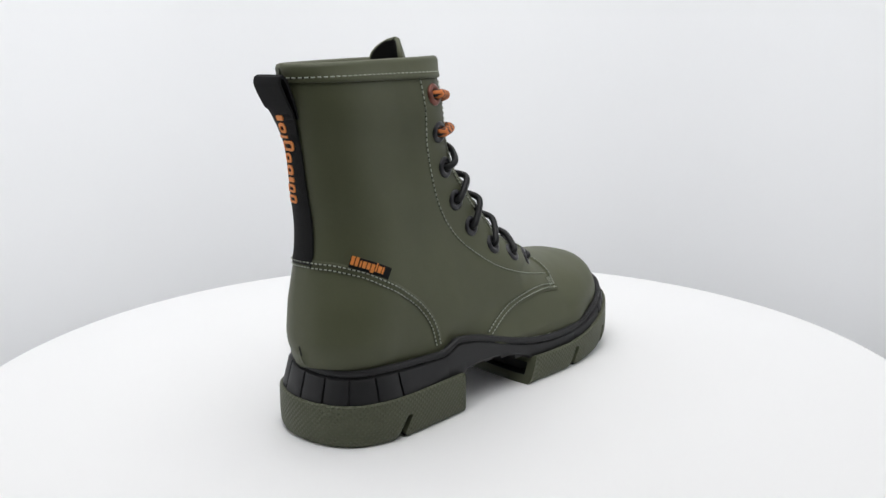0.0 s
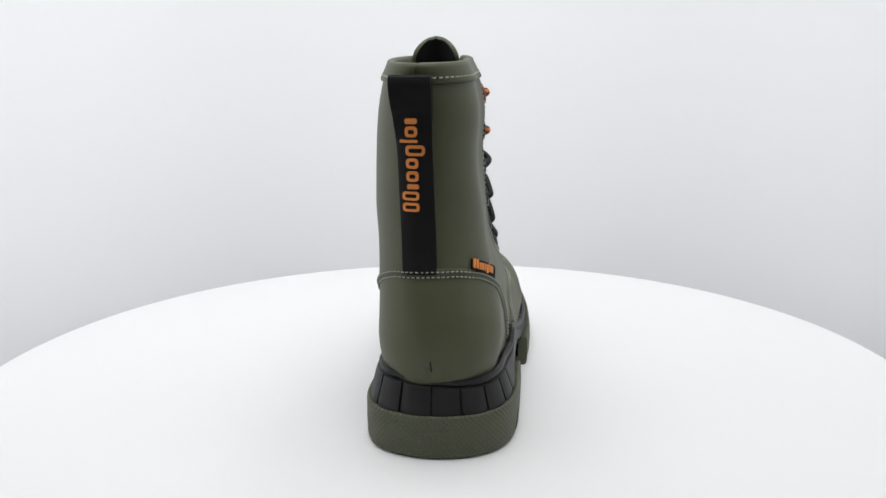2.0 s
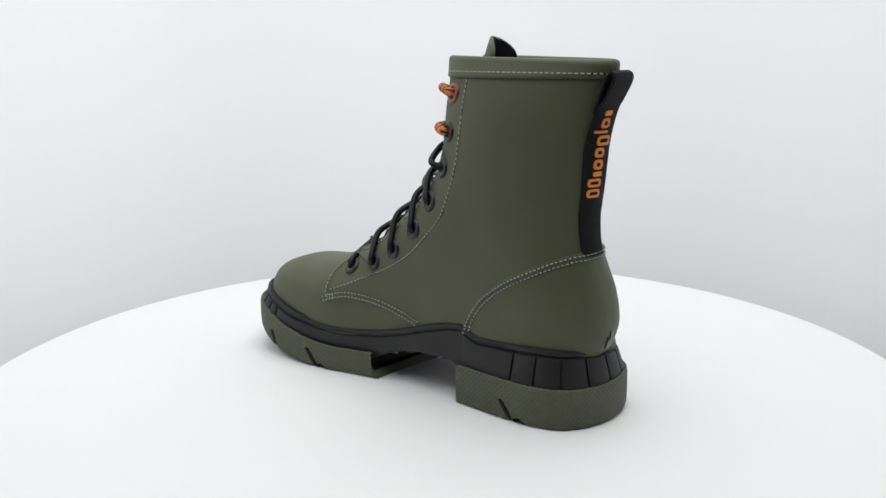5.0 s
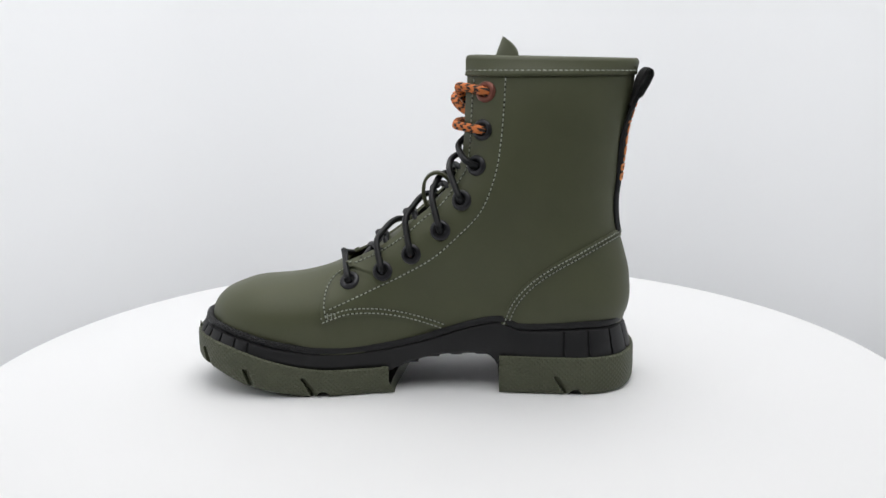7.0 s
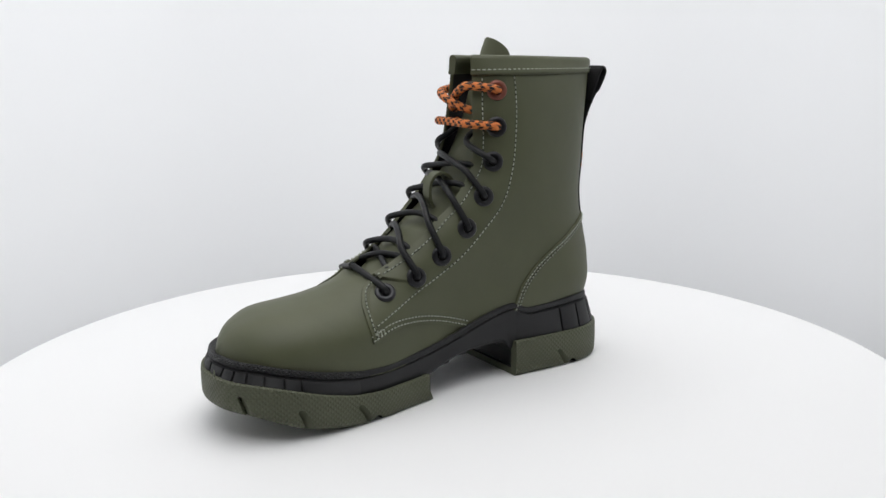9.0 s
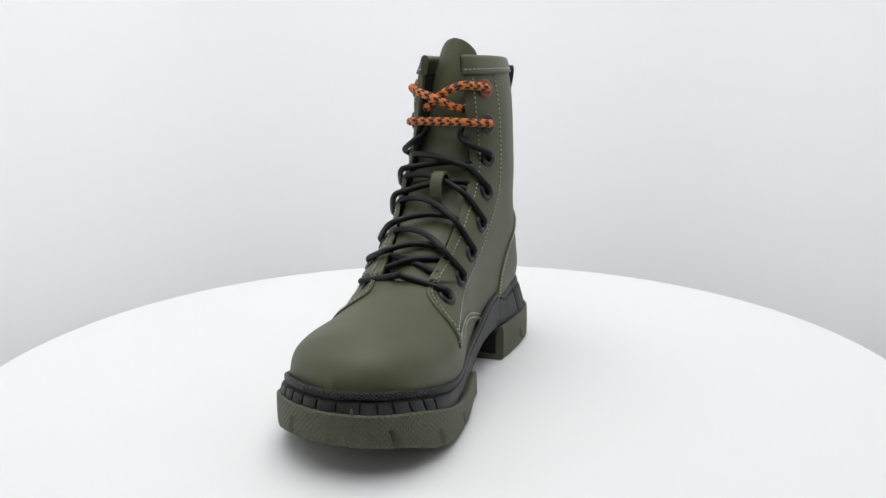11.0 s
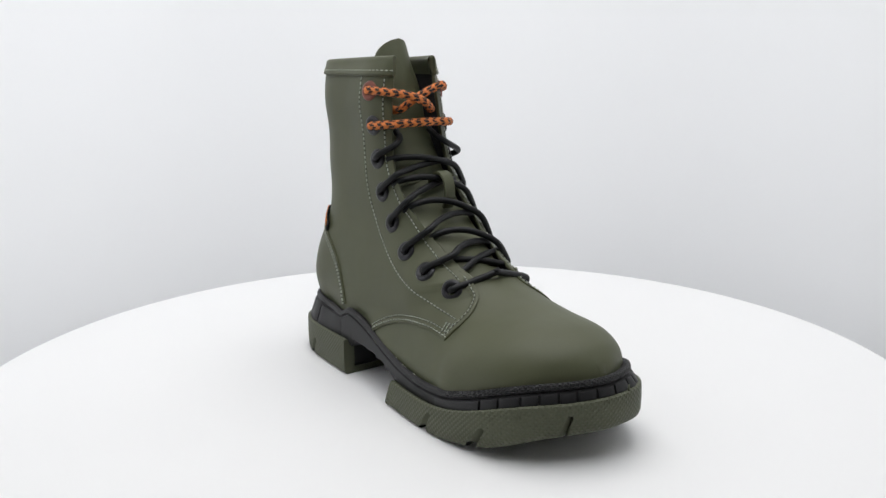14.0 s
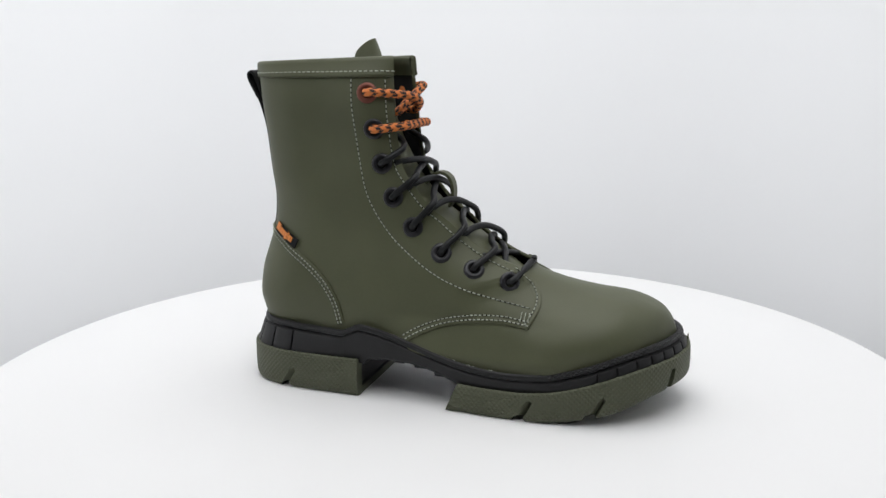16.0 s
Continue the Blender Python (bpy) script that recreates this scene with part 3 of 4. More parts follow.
# ---- pull strap on the back ----
def strap():
    bm = bmesh.new()
    p = spline([(-111.6, 95.5), (-110.6, 115), (-112.7, 132), (-115.4, 156), (-117.4, 169), (-119.6, 177.5), (-123.9, 186), (-125.6, 190.6), (-124.0, 193.4),
                (-121.0, 190), (-117.8, 182), (-114.2, 172)], 80)
    rows, face = [], []
    for i, (x, z) in enumerate(p):
        d = p[min(i + 1, 79)] - p[max(i - 1, 0)]
        n = Vector((-d[1], 0, d[0])).normalized()
        v = i / 79
        cy = 2.0 + 1.8 * min(1, max(0, (z - 95) / 90))
        hw = 8.9 + 1.3 * min(1, max(0, (z - 160) / 25))
        flat = max(0, 1 - v * 1.5)
        row = []
        for u, h in ((-1, 0), (-0.97, 0.9), (-0.7, 1), (-0.35, 1), (0, 1), (0.35, 1), (0.7, 1), (0.97, 0.9), (1, 0), (0.97, -0.6), (0.5, -0.6), (0, -0.6), (-0.5, -0.6), (-0.97, -0.6)):
            free = Vector((x, cy + hw * u, z)) + n * h + Vector((1.7 * u * u * flat, 0, 0))
            if v < 0.66 and z < 186:
                hit = TREE.ray_cast(Vector((-200, cy + hw * u, z)), Vector((1, 0, 0)))[0]
                laid = Vector((hit.x - 0.75 - 0.85 * h, cy + hw * u, z))
                t = min(1, max(0, (z - 150) / 36))
                free = laid.lerp(free, t * t * (3 - 2 * t))
            row.append(bm.verts.new(free))
        rows.append(row)
    grid_faces(bm, rows, close=True)
    uv = bm.loops.layers.uv.verify()
    for f in bm.faces:
        for lp in f.loops:
            lp[uv].uv = (lp.vert.co.y, lp.vert.co.z)
    bm.faces.new(rows[0])
    bm.faces.new(rows[-1][::-1])
    bmesh.ops.recalc_face_normals(bm, faces=bm.faces[:])
    ob = part("pull_strap", bm, WEBBING, boot, "black woven heel pull strap with an orange printed logo", flat_angle=40)
    bm2 = bmesh.new()
    bm2.from_mesh(ob.data)
    tree = BVHTree.FromBMesh(bm2)
    bm2.free()
    # the logo: plain orange shapes in a row
    z = 127.5
    for wide, lo, hi, hollow in ((4.6, 1.2, 9.6, 1), (4.6, 1.2, 9.6, 1), (2.6, 1.2, 7.2, 0), (5.4, 1.2, 7.4, 1), (5.2, 1.2, 7.4, 1), (5.4, -2.2, 7.4, 1), (1.6, 1.2, 10.2, 0), (5.4, 1.2, 7.4, 1), (2.8, 1.2, 7.2, 0)):
        bm = bmesh.new()
        logo_shape(bm, lambda a, b: Vector((-140, b, a)), Vector((1, 0, 0)), tree, z, z + wide, lo, hi, hollow)
        part("logo_shape", bm, ORANGE, ob, "plain orange printed logo shape", flat_angle=40)
        z += wide + 1.1


def logo_shape(bm, place, way, tree, a0, a1, b0, b1, hollow):
    """A rounded plate, or a rounded ring, laid on a surface."""
    def loop(m):
        w, h = (a1 - a0) / 2 - m, (b1 - b0) / 2 - m
        r = min(w, h) * 0.7
        out = []
        for cx, cy, st in ((w - r, h - r, 0), (-w + r, h - r, 90), (-w + r, -h + r, 180), (w - r, -h + r, 270)):
            for t in (0, 30, 60, 90):
                t = radians(st + t)
                out.append(((a0 + a1) / 2 + cx + r * math.cos(t), (b0 + b1) / 2 + cy + r * math.sin(t)))
        return out
    rings = [loop(0.0), loop(0.12), loop(min(1.6, (a1 - a0) * 0.3, (b1 - b0) * 0.3))]
    rows = []
    for k, lp in enumerate(rings):
        row = []
        for a, b in lp:
            h, n, _, _ = tree.ray_cast(place(a, b) * MM, way)
            if h is None:
                h, n, _, _ = tree.find_nearest(place(a, b) * MM)
            if n.dot(way) > 0:
                n = -n
            row.append(bm.verts.new(h / MM + n * (-0.1 if k == 0 else 0.5)))
        rows.append(row)
    grid_faces(bm, rows, close=True)
    if hollow:
        inner = [bm.verts.new(v.co + way * 0.5) for v in rows[-1]]
        grid_faces(bm, [rows[-1], inner], close=True)
    else:
        bm.faces.new(rows[-1])
    bmesh.ops.recalc_face_normals(bm, faces=bm.faces[:])


strap()


# ---- side tag in the counter's seam ----
def side_tag():
    a, n1 = on_skin(-100.0, 95.6, -1)
    b, n2 = on_skin(-82.7, 86.8, -1)
    n = ((n1 + n2) / 2).normalized()
    along = (b - a).normalized()
    up = along.cross(n).normalized()
    if up.z < 0:
        up = -up
    bm = bmesh.new()
    rows = []
    for i in range(13):
        f = i / 12
        q, nn = near_skin(a.lerp(b, f))
        rows.append([bm.verts.new(q + up * h + nn * d) for h, d in ((-0.8, 0.2), (-0.8, 1.4), (2.5, 1.8), (5.5, 2.0), (5.7, 1.6), (5.5, 1.1), (2.5, 0.7))])
    grid_faces(bm, rows, close=True)
    bm.faces.new(rows[0])
    bm.faces.new(rows[-1][::-1])
    bmesh.ops.recalc_face_normals(bm, faces=bm.faces[:])
    tag = part("side_tag", bm, WEBBING, boot, "small black side tag with an orange logo", flat_angle=40)
    s, total = 0.5, (b - a).length
    for wide, lo, hi in ((1.7, 0.8, 5.6), (1.7, 0.8, 5.6), (0.9, 0.8, 4.3), (1.7, 0.8, 4.3), (1.7, 0.8, 4.3), (1.7, -0.3, 4.3), (0.8, 0.8, 5.4), (1.7, 0.8, 4.3), (0.9, 0.8, 4.3)):
        bm = bmesh.new()
        f0, f1 = s / total, (s + wide) / total
        ring = []
        for f, h in ((f0, lo), (f1, lo), (f1, hi), (f0, hi)):
            q, nn = near_skin(a.lerp(b, f))
            ring.append((q + up * h, nn, 1.4 + 0.13 * h))
        low = [bm.verts.new(q + nn * d) for q, nn, d in ring]
        top = [bm.verts.new(q + nn * (d + 0.5)) for q, nn, d in ring]
        grid_faces(bm, [low, top], close=True)
        bm.faces.new(top)
        bmesh.ops.recalc_face_normals(bm, faces=bm.faces[:])
        part("logo_shape", bm, ORANGE, tag, "plain orange logo shape", smooth=False)
        s += wide + 0.62


side_tag()

# ---- sole ----
f_rim = curve((-125, 41), (-116, 41.3), (-91, 41.5), (-74, 40.6), (-50, 40.5), (-43, 43), (-37, 45.5), (-29, 44.5), (-16, 41.5), (-3, 37.5), (14, 32.5), (34, 28.5),
              (55, 27), (75, 27.8), (96, 32), (112, 36.2), (128, 40.2), (140, 42.6), (155, 44.3))
f_out = curve((-125, 22.4), (-36, 22.5), (27, 16), (45, 15.5), (62, 15.5), (79, 17), (96, 20.8), (110, 25), (122, 28.7), (135, 32), (155, 34.9))
f_bot = curve((-125, 0), (70, 0), (82, 0.8), (95, 2.6), (109, 5.2), (118, 7.6), (127, 11), (138, 15.2), (146, 17.3), (155, 18.8))
f_arch = curve((-125, 20), (-42, 14), (-36, 16.5), (-33, 21.5), (-27, 24.4), (-6, 24), (8, 21.8), (18, 18.8), (27, 15), (40, 13), (155, 30))


def f_top(x, y):
    """The welt's height: a little higher on the left side than on the right."""
    return float(f_rim(x)) + 1.7 * min(1, max(-1, (y + 5) / 25)) * min(1, max(0, (125 - x) / 40))


def flare(x, y):
    """How far the midsole's upper edge draws in round the heel and the toe."""
    t = min(1, max(0, (-42 - x) / 35))
    f = min(1, max(0, (x - 95) / 35))
    return 3.6 * t * t * (3 - 2 * t) + (0.8 + 1.4 * min(1, max(0, y / 15))) * f * f * (3 - 2 * f)


def midsole():
    bm = bmesh.new()
    cols = []
    for (x, y), (nx, ny) in zip(PERIM, NORM):
        zt, zo, za = f_top(x, y), float(f_out(x)), float(f_arch(x))
        waist = -36 < x < 27
        foot = za if waist else zo - 2
        prof = [(-13, zt - 3), (-7.2, zt + 0.2), (-5.4, zt + 1.0), (-4.0, zt + 0.4), (-3.6, zt - 0.8), (-3.8, zt - 2.2), (-4.9, zt - 2.9), (-4.9, zt - 3.3), (-3.8, zt - 4.0),
                (-3.6, (zt - 4 + max(zo, foot)) / 2), (-3.4, max(zo, foot + 1.5)), (-4.5 if waist else -4.2, foot), (-12, foot - 0.3), (-26, foot)]
        h = flare(x, y)
        cols.append([bm.verts.new((x + nx * (o - (h if i < 9 else h * 0.7 if i == 9 else 0)), y + ny * (o - (h if i < 9 else h * 0.7 if i == 9 else 0)), z)) for i, (o, z) in enumerate(prof)])
    rows = [list(r) for r in zip(*cols)]
    run = np.concatenate([[0], np.cumsum(np.linalg.norm(np.diff(PERIM, axis=0), axis=1))])
    place = {v: (run[j], 2.0 * i) for i, r in enumerate(rows) for j, v in enumerate(r)}
    grid_faces(bm, rows, close=True)
    uv = bm.loops.layers.uv.verify()
    for f in bm.faces:
        for lp in f.loops:
            lp[uv].uv = place[lp.vert]
        i = min(place[v][1] for v in f.verts)
        f.material_index = 1 if 1.9 < i < 9 and f.calc_center_median().x > 80 else 0
    bm.faces.new(rows[-1])
    bm.faces.new(rows[0])
    bmesh.ops.recalc_face_normals(bm, faces=bm.faces[:])
    return part("midsole", bm, [RUBBER, LIP], boot, "black rubber midsole with a ribbed welt", flat_angle=35)


mid = midsole()


def panels(parent):
    """Raised rubber blocks with grooves between them round the heel and the toe."""
    s = np.concatenate([[0], np.cumsum(np.linalg.norm(np.diff(np.vstack([PERIM, PERIM[:1]]), axis=0), axis=1))])
    total = s[-1]
    ring, nring = np.vstack([PERIM, PERIM[:1]]), np.vstack([NORM, NORM[:1]])

    def at(v):
        v = v % total
        return [float(np.interp(v, s, ring[:, 0])), float(np.interp(v, s, ring[:, 1])), float(np.interp(v, s, nring[:, 0])), float(np.interp(v, s, nring[:, 1]))]
    heel = [-71.8, -55.8, -39, -21, -2.5, 14, 30.5, 47.7, 64]
    front = [257, 268.5, 281, 291, 301, 311, 322, 334.3, 346.9, 356.5, 365.5, 376, 387, 396.5]
    spans = [(a, b - a, 0, 0) for row in (heel, front) for a, b in zip(row[:-1], row[1:])]
    # long plain ends that run out into the midsole's wall
    spans += [(-111.8, 40, 1, 0), (64, 40, 0, 1), (217, 40, 1, 0), (396.5, 40, 0, 1)]
    for a, wide, fade_in, fade_out in spans:
        bm = bmesh.new()
        cols = []
        for f in np.linspace(0, 1, 6 if wide < 30 else 14):
            x, y, nx, ny = at(a + 0.75 + (wide - 1.5) * f)
            ln = math.hypot(nx, ny)
            nx, ny = nx / ln, ny / ln
            zt, zo = f_top(x, y) - 4.2, float(f_out(x)) + 0.2
            e = (0.5 if f in (0.0, 1.0) else 0.0) + 1.7 * (fade_in * (1 - f) ** 2 + fade_out * f ** 2)
            h = flare(x, y)
            cols.append([bm.verts.new((x + nx * o, y + ny * o, z)) for o, z in ((-5.0 - h, zt + 0.6), (-2.7 - e - h, zt + 0.2), (-2.2 - e - h, zt - 0.6), (-1.9 - e, zo + 1.0), (-2.1 - e, zo), (-5.0, zo))])
        grid_faces(bm, cols)
        bm.faces.new(cols[0])
        bm.faces.new(cols[-1][::-1])
        bmesh.ops.recalc_face_normals(bm, faces=bm.faces[:])
        part("block", bm, RUBBER, parent, flat_angle=35)


panels(mid)


def specks(parent):
    """Dried glue on the welt, and a tag of moulding flash on the toe's rim."""
    rnd = random.Random(4)
    for x0 in (2, 9, 14, 24, 33, 36, 47):
        bm = bmesh.new()
        w = WELT_R
        y0 = float(np.interp(x0, w[:, 0], w[:, 1])) - 0.6
        bmesh.ops.create_icosphere(bm, subdivisions=1, radius=0.55 + 0.35 * rnd.random())
        for v in bm.verts:
            v.co = Vector((v.co.x * 1.7 * (0.8 + 0.4 * rnd.random()) + x0, v.co.y * 0.8 + y0, v.co.z * 0.6 + f_top(x0, y0) + 0.6))
        part("glue_speck", bm, THREAD, parent, "small pale speck of dried glue")
    i = int(np.argmin(np.hypot(PERIM[:, 0] - 153.4, PERIM[:, 1] - 9)))
    x, y = PERIM[i] - 1.2 * NORM[i]
    bm = bmesh.new()
    bmesh.ops.create_cone(bm, cap_ends=True, segments=8, radius1=1.0, radius2=0.5, depth=3.6)
    for v in bm.verts:
        v.co = Vector((x + v.co.x * 0.6, y + v.co.y, float(f_out(x)) + 2.6 + v.co.z))
    part("moulding_flash", bm, OUTSOLE, parent, "small olive tag of moulding flash on the toe's rim")


def recess_fillers(parent):
    """Black fillers added in the heel's and forefoot's cut faces to stop light showing through."""
    for xa, xb, ya, yb, za, zb, skew in ((-52, -39.2, -43.4, 26.4, 4.2, 23.5, 0.0), (33.5, 44, -50.4, 32.4, 4.7, 15.5, 0.08)):
        bm = bmesh.new()
        loops = [[bm.verts.new((x + skew * (y + 8), y, z)) for y, z in ((ya, za), (yb, za), (yb, zb), (ya, zb))] for x in (xa, xb)]
        grid_faces(bm, loops, close=True)
        bm.faces.new(loops[0])
        bm.faces.new(loops[1][::-1])
        bmesh.ops.recalc_face_normals(bm, faces=bm.faces[:])
        part("core", bm, RUBBER, parent, "black filler added in the recess of the block's cut face", smooth=False)


def arch_lugs(parent):
    """Low rubber bars across the underside of the waist."""
    for x0 in (-26, -11, 3, 16):
        bm = bmesh.new()
        rows = []
        near = np.abs(PERIM[:, 0] - x0) < 6
        y1, y0 = float(PERIM[near, 1].max()) - 5.0, float(PERIM[near, 1].min()) + 5.0
        for y in np.linspace(y0, y1, 9):
            z = float(f_arch(x0))
            rows.append([bm.verts.new((x0 + a, y, z + h)) for a, h in ((-4.0, 1.6), (-3.3, -0.7), (3.3, -0.9), (4.0, 1.6))])
        grid_faces(bm, rows, close=True)
        bm.faces.new(rows[0])
        bm.faces.new(rows[-1][::-1])
        bmesh.ops.recalc_face_normals(bm, faces=bm.faces[:])
        part("arch_bar", bm, RUBBER, parent, "black rubber tread bar under the waist", flat_angle=30)


specks(mid)
arch_lugs(mid)
recess_fillers(mid)


def outsole(name, inside, cut_top, cut_low, skew, recess, notches, label):
    """A lug block of the outsole: the outline on one side of a cut, with slanted notches let into its lower edge."""
    idx = [i for i in range(len(PERIM)) if inside(PERIM[i, 0])]
    brk = next((k for k in range(len(idx) - 1) if idx[k + 1] - idx[k] > 1), None)
    if brk is not None:
        idx = idx[brk + 1:] + idx[:brk + 1]
    bm = bmesh.new()
    cols, place, run = [], {}, 0.0
    n = len(idx)
    for j, i in enumerate(idx):
        x, y = PERIM[i]
        nx, ny = NORM[i]
        zo, zb = float(f_out(x)), float(f_bot(x))
        end = j in (0, n - 1)
        lift = 1.0 * max(0, (-x - 95) / 28) ** 2
        prof = [(-10, zo - 1.5), (-1.2, zo + 1.3), (-0.2, zo + 0.6), (0, zo - 1), (0.2, (zo + zb) / 2), (0.0, zb + 3 + lift), (-0.8, zb + 0.7 + lift * 0.5), (-2.2, zb), (-14, zb)]
        col = []
        for o, z in prof:
            px = x + nx * o
            if end:
                px = cut_top + (cut_low - cut_top) * (zo - z) / max(1, zo - zb) + skew * (y + 8)
            col.append(bm.verts.new((px, y + ny * o, z)))
        cols.append(col)
        if j:
            run += float(np.linalg.norm(PERIM[i] - PERIM[idx[j - 1]]))
        for v in col:
            place[v] = (run, v.co.z)
    rows = [list(r) for r in zip(*cols)]
    grid_faces(bm, rows)
    uv = bm.loops.layers.uv.verify()
    for f in bm.faces:
        for lp in f.loops:
            lp[uv].uv = place[lp.vert]
    bm.faces.new(rows[0])
    bm.faces.new(rows[-1][::-1])
    bm.faces.new([r[0] for r in rows] + [r[-1] for r in rows][::-1])
    bmesh.ops.triangulate(bm, faces=[f for f in bm.faces if len(f.verts) > 4])
    bmesh.ops.recalc_face_normals(bm, faces=bm.faces[:])
    ob = part(name, bm, [OUTSOLE, RUBBER], boot, label)
    # grooves, drains and the hollow in the cut face are let into the block one by one
    tools = []

    def prism(near, far, mat):
        cb = bmesh.new()
        loops = [[cb.verts.new(v) for v in near], [cb.verts.new(v) for v in far]]
        grid_faces(cb, loops, close=True)
        cb.faces.new(loops[0][::-1])
        cb.faces.new(loops[1])
        bmesh.ops.triangulate(cb, faces=cb.faces[:])
        bmesh.ops.recalc_face_normals(cb, faces=cb.faces[:])
        tools.append(part("cutter", cb, mat, None, smooth=False))

    for x0, y0, lean, high, shift in notches:
        i = int(np.argmin(np.hypot(PERIM[:, 0] - x0, PERIM[:, 1] - y0)))
        x, y = PERIM[i]
        nn, tt = Vector((*NORM[i], 0)), Vector((-NORM[i][1], NORM[i][0], 0))
        if tt.x < 0:
            tt = -tt
        p = Vector((x, y, float(f_bot(x))))
        # a slanted groove, deep along one flank and running out along the other
        sec = [(-2.4, -2.5, 0.3), (3.2, -2.5, -4.2), (lean + 2.6, high - 1.2, -3.4), (lean + 1.8, high, -2.0), (lean - 1.4, high - 0.6, 0.3)]
        prism([p + nn * 5 + tt * (a + shift) + Vector((0, 0, h)) for a, h, _ in sec], [p + nn * d + tt * (a + shift) + Vector((0, 0, h)) for a, h, d in sec], OUTSOLE)
        if lean > 6:
            # a half-round drain under the groove
            arc = [(-4.2, -2.0), (4.2, -2.0), (3.8, 1.2), (2.3, 3.0), (0, 3.7), (-2.3, 3.0), (-3.8, 1.2)]
            prism([p + nn * 5.5 + tt * a + Vector((0, 0, h)) for a, h in arc], [p - nn * 10 + tt * a + Vector((0, 0, h)) for a, h in arc], RUBBER)
    x0, x1, y0, y1, z0, z1 = recess
    ring = ((y0, z0), (y1, z0), (y1, z1), (y0, z1))
    prism([(x0 + skew * (y + 8), y, z) for y, z in ring], [(x1 + skew * (y + 8), y, z) for y, z in ring], RUBBER)
    for cutter in tools:
        cut = ob.modifiers.new("notches", "BOOLEAN")
        cut.operation, cut.object, cut.solver, cut.material_mode = "DIFFERENCE", cutter, "EXACT", "TRANSFER"
    dg = bpy.context.evaluated_depsgraph_get()
    me = bpy.data.meshes.new_from_object(ob.evaluated_get(dg))
    ob.modifiers.clear()
    old = ob.data
    ob.data = me
    me.name = name
    bpy.data.meshes.remove(old)
    for cutter in tools:
        old = cutter.data
        bpy.data.objects.remove(cutter)
        bpy.data.meshes.remove(old)
    for p in me.polygons:
        p.use_smooth = True
    me.set_sharp_from_angle(angle=radians(32))
    return ob


outsole("heel_block", lambda x: x < -36, -37, -37, 0.0, (-44, -30, -43, 26, 4.5, 19.5),
        [(-84, 34, 9.5, 12.5, 1.5), (-88, -47, 9, 13, -4)], "olive rubber heel block with knurled sides")
outsole("forefoot_block", lambda x: x > 27, 31, 24, 0.08, (15, 36, -50, 32, 5.0, 12.5),
        [(70, 41, 9, 13, 1.5), (110, 42, 6, 13, 0), (141, 31, 5, 12, 0), (65, -58, 8.5, 13, -3), (104, -56, 8, 13, -2), (144, -30, 4.5, 12, 0)],
        "olive rubber forefoot block with knurled sides and notches")

# ---- turntable ----
def turntable():
    bm = bmesh.new()
    R = 301.8
    prof = [(0, 0), (120, 0), (296, 0), (299.5, -0.4), (301.3, -1.5), (R, -3.5), (R, -16), (300.5, -18), (296, -18.5), (0, -18.5)]
    rows = [[bm.verts.new((r * math.cos(t), r * math.sin(t), z)) for t in np.linspace(0, 2 * math.pi, 160, endpoint=False)] for r, z in prof[1:-1]]
    grid_faces(bm, rows, close=True)
    bm.faces.new(rows[0][::-1])
    bm.faces.new(rows[-1])
    bmesh.ops.recalc_face_normals(bm, faces=bm.faces[:])
    ob = part("turntable_disc", bm, WHITE_TOP, None, flat_angle=50)
    return tagged(ob, "round white turntable disc, smooth and glossless", "turntable")


disc = turntable()


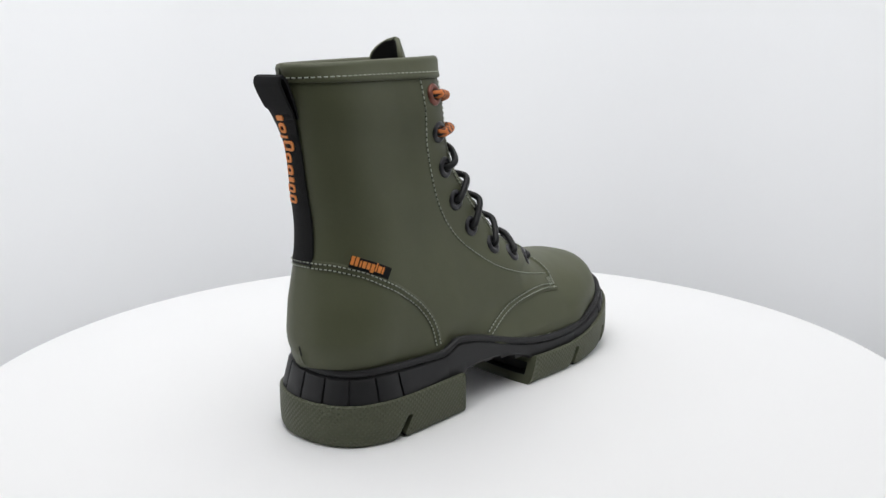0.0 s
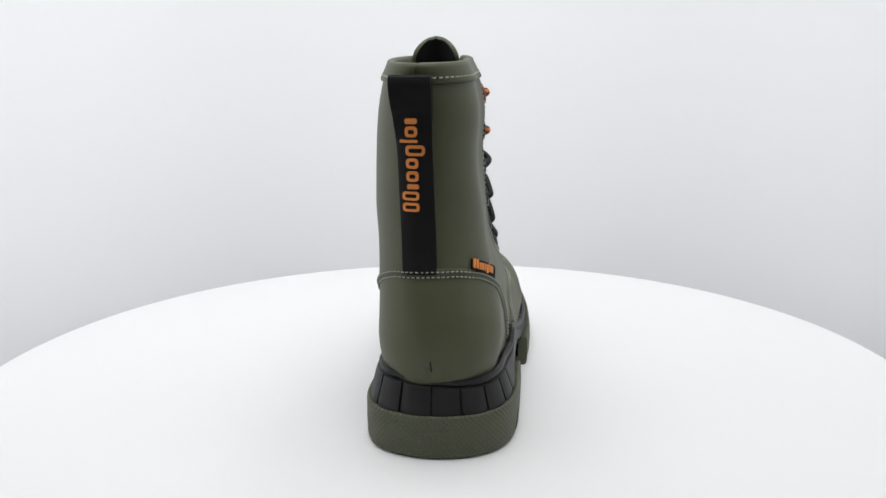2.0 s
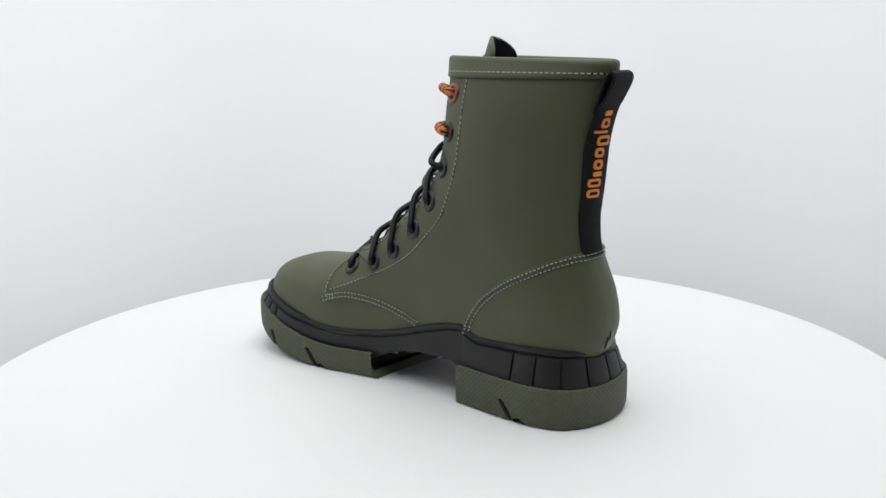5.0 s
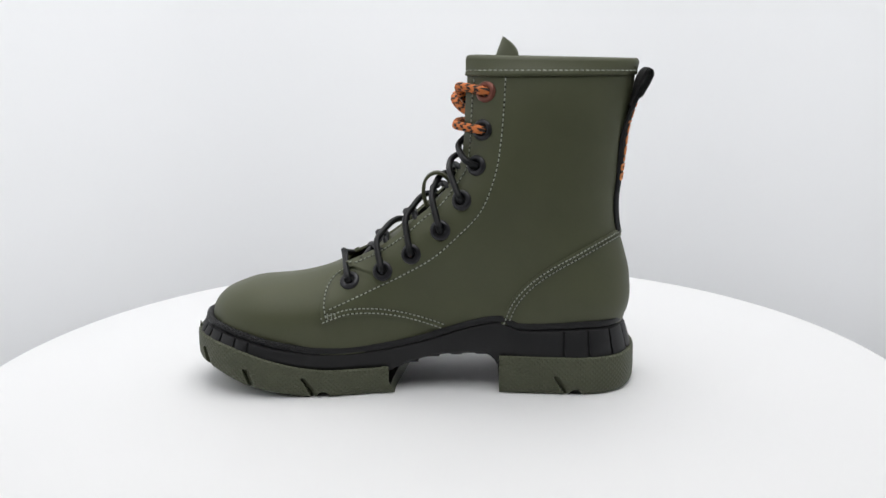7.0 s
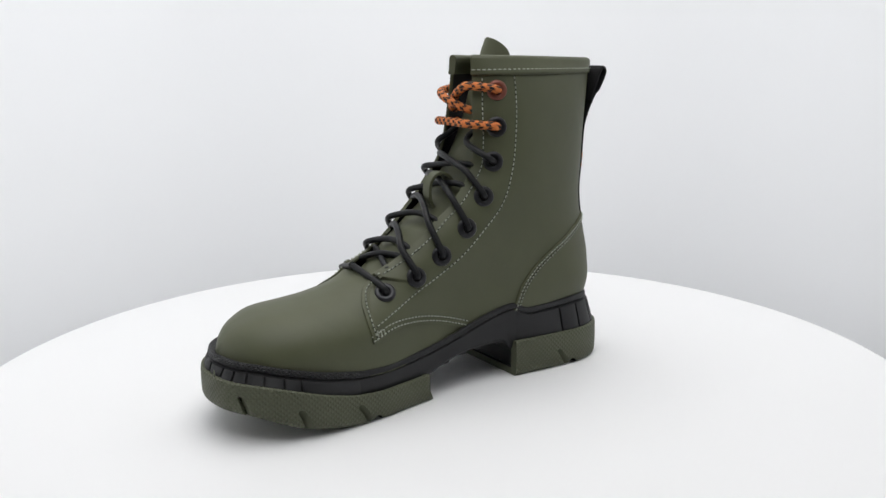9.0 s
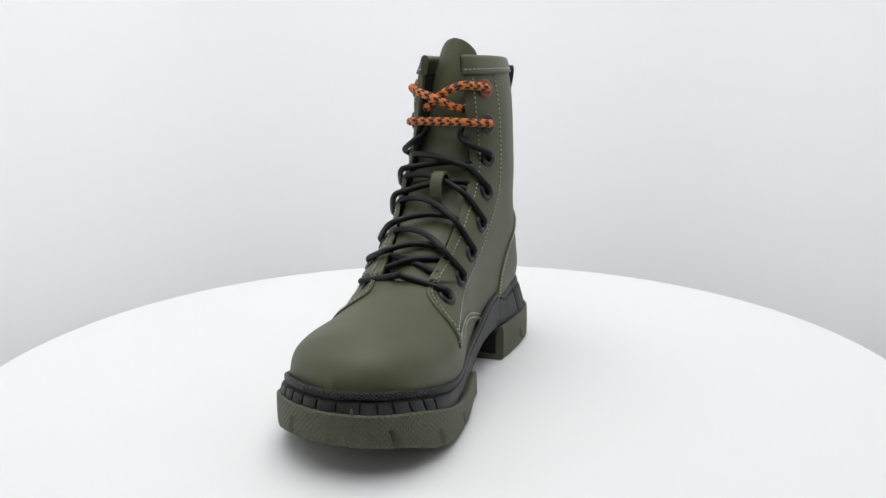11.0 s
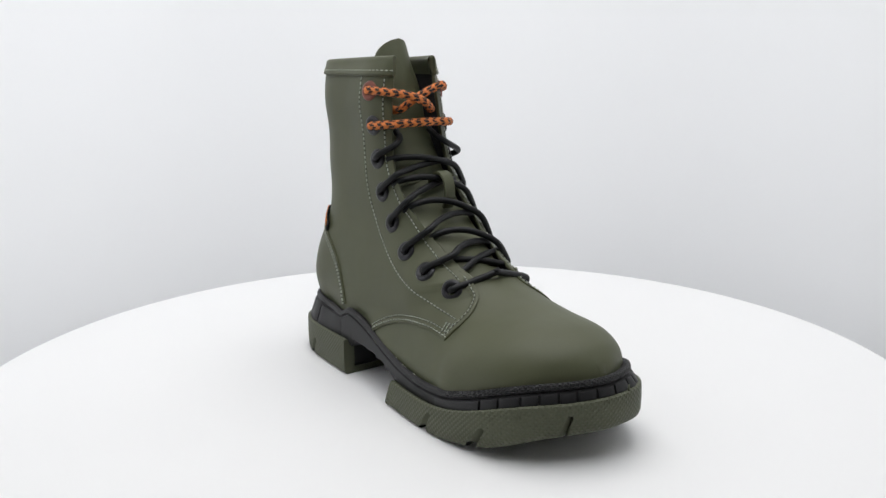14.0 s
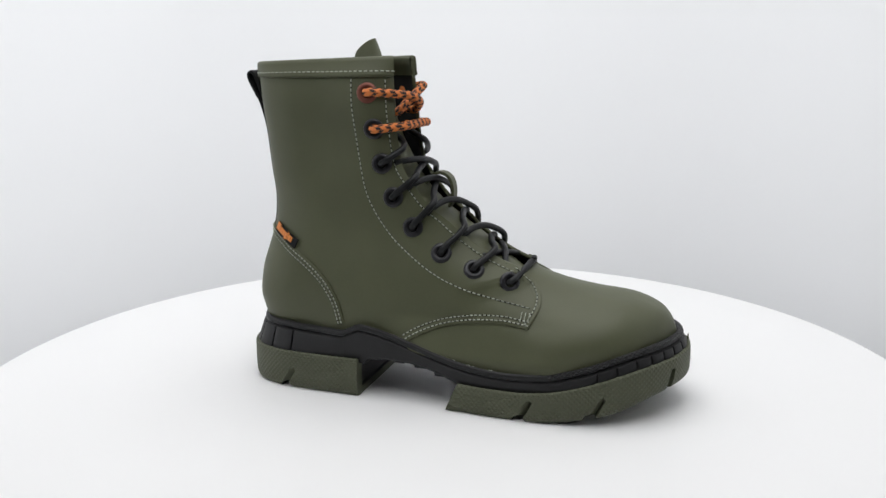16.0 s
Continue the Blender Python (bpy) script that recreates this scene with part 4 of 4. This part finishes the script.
# ---- the photo set ----
def wall_arc(name, a0, a1, line, mat, steps):
    """A wall that follows a circle round the set, with the profile line (radius, height)."""
    bm = bmesh.new()
    p = spline(line, 40)
    rows = [[bm.verts.new((max(r, 1) * math.cos(t), max(r, 1) * math.sin(t), z)) for t in np.radians(np.linspace(a0, a1, steps))] for r, z in p]
    grid_faces(bm, rows)
    bmesh.ops.recalc_face_normals(bm, faces=bm.faces[:])
    return part(name, bm, mat, None)


tagged(wall_arc("backdrop", -38, 218, [(330, -330), (420, -328), (500, -305), (540, -250), (550, -170), (550, 0), (550, 850)], BACKDROP, 110),
       "seamless white curved photo backdrop", "backdrop", kind="structure")


def slab(name, lo, hi, mat, label, category):
    bm = bmesh.new()
    bmesh.ops.create_cube(bm, size=1)
    for v in bm.verts:
        v.co = Vector([(a + b) / 2 + c * (b - a) for a, b, c in zip(lo, hi, v.co)])
    return tagged(part(name, bm, mat, None, smooth=False), label, category, kind="structure")


# unseen box added round the set; its dark grey keeps front light low
slab("floor", (-1300, -1300, -400), (1300, 1300, -340), SURROUND, "unseen plain dark grey floor, added to close the set", "floor")
slab("ceiling", (-1300, -1300, 1500), (1300, 1300, 1560), SURROUND, "unseen plain dark grey ceiling, added to close the set", "ceiling")
slab("wall_south", (-1300, -1360, -340), (1300, -1302, 1500), SURROUND, "unseen plain dark grey wall, added to keep stray light low", "wall")
slab("wall_north", (-1300, 1302, -340), (1300, 1360, 1500), SURROUND, "unseen plain dark grey wall, added to keep stray light low", "wall")
slab("wall_west", (-1360, -1302, -340), (-1302, 1302, 1500), SURROUND, "unseen plain dark grey wall, added to keep stray light low", "wall")
slab("wall_east", (1302, -1302, -340), (1360, 1302, 1500), SURROUND, "unseen plain dark grey wall, added to keep stray light low", "wall")


def plinth():
    bm = bmesh.new()
    rows = [[bm.verts.new((r * math.cos(t), r * math.sin(t), z)) for t in np.linspace(0, 2 * math.pi, 64, endpoint=False)] for r, z in ((200, -18.7), (205, -20), (205, -325), (215, -339))]
    grid_faces(bm, rows, close=True)
    bm.faces.new(rows[0])
    bm.faces.new(rows[-1])
    bmesh.ops.recalc_face_normals(bm, faces=bm.faces[:])
    ob = part("pedestal", bm, WHITE_TOP, None, flat_angle=40)
    return tagged(ob, "white round pedestal that carries the turntable", "pedestal")


plinth()


def motions():
    rows = [(k * 0.25, pose(0, 0, 0, 0, 0, START + SPIN * k * 0.25)) for k in range(65)]
    walk(boot, rows)
    walk(disc, rows)


motions()
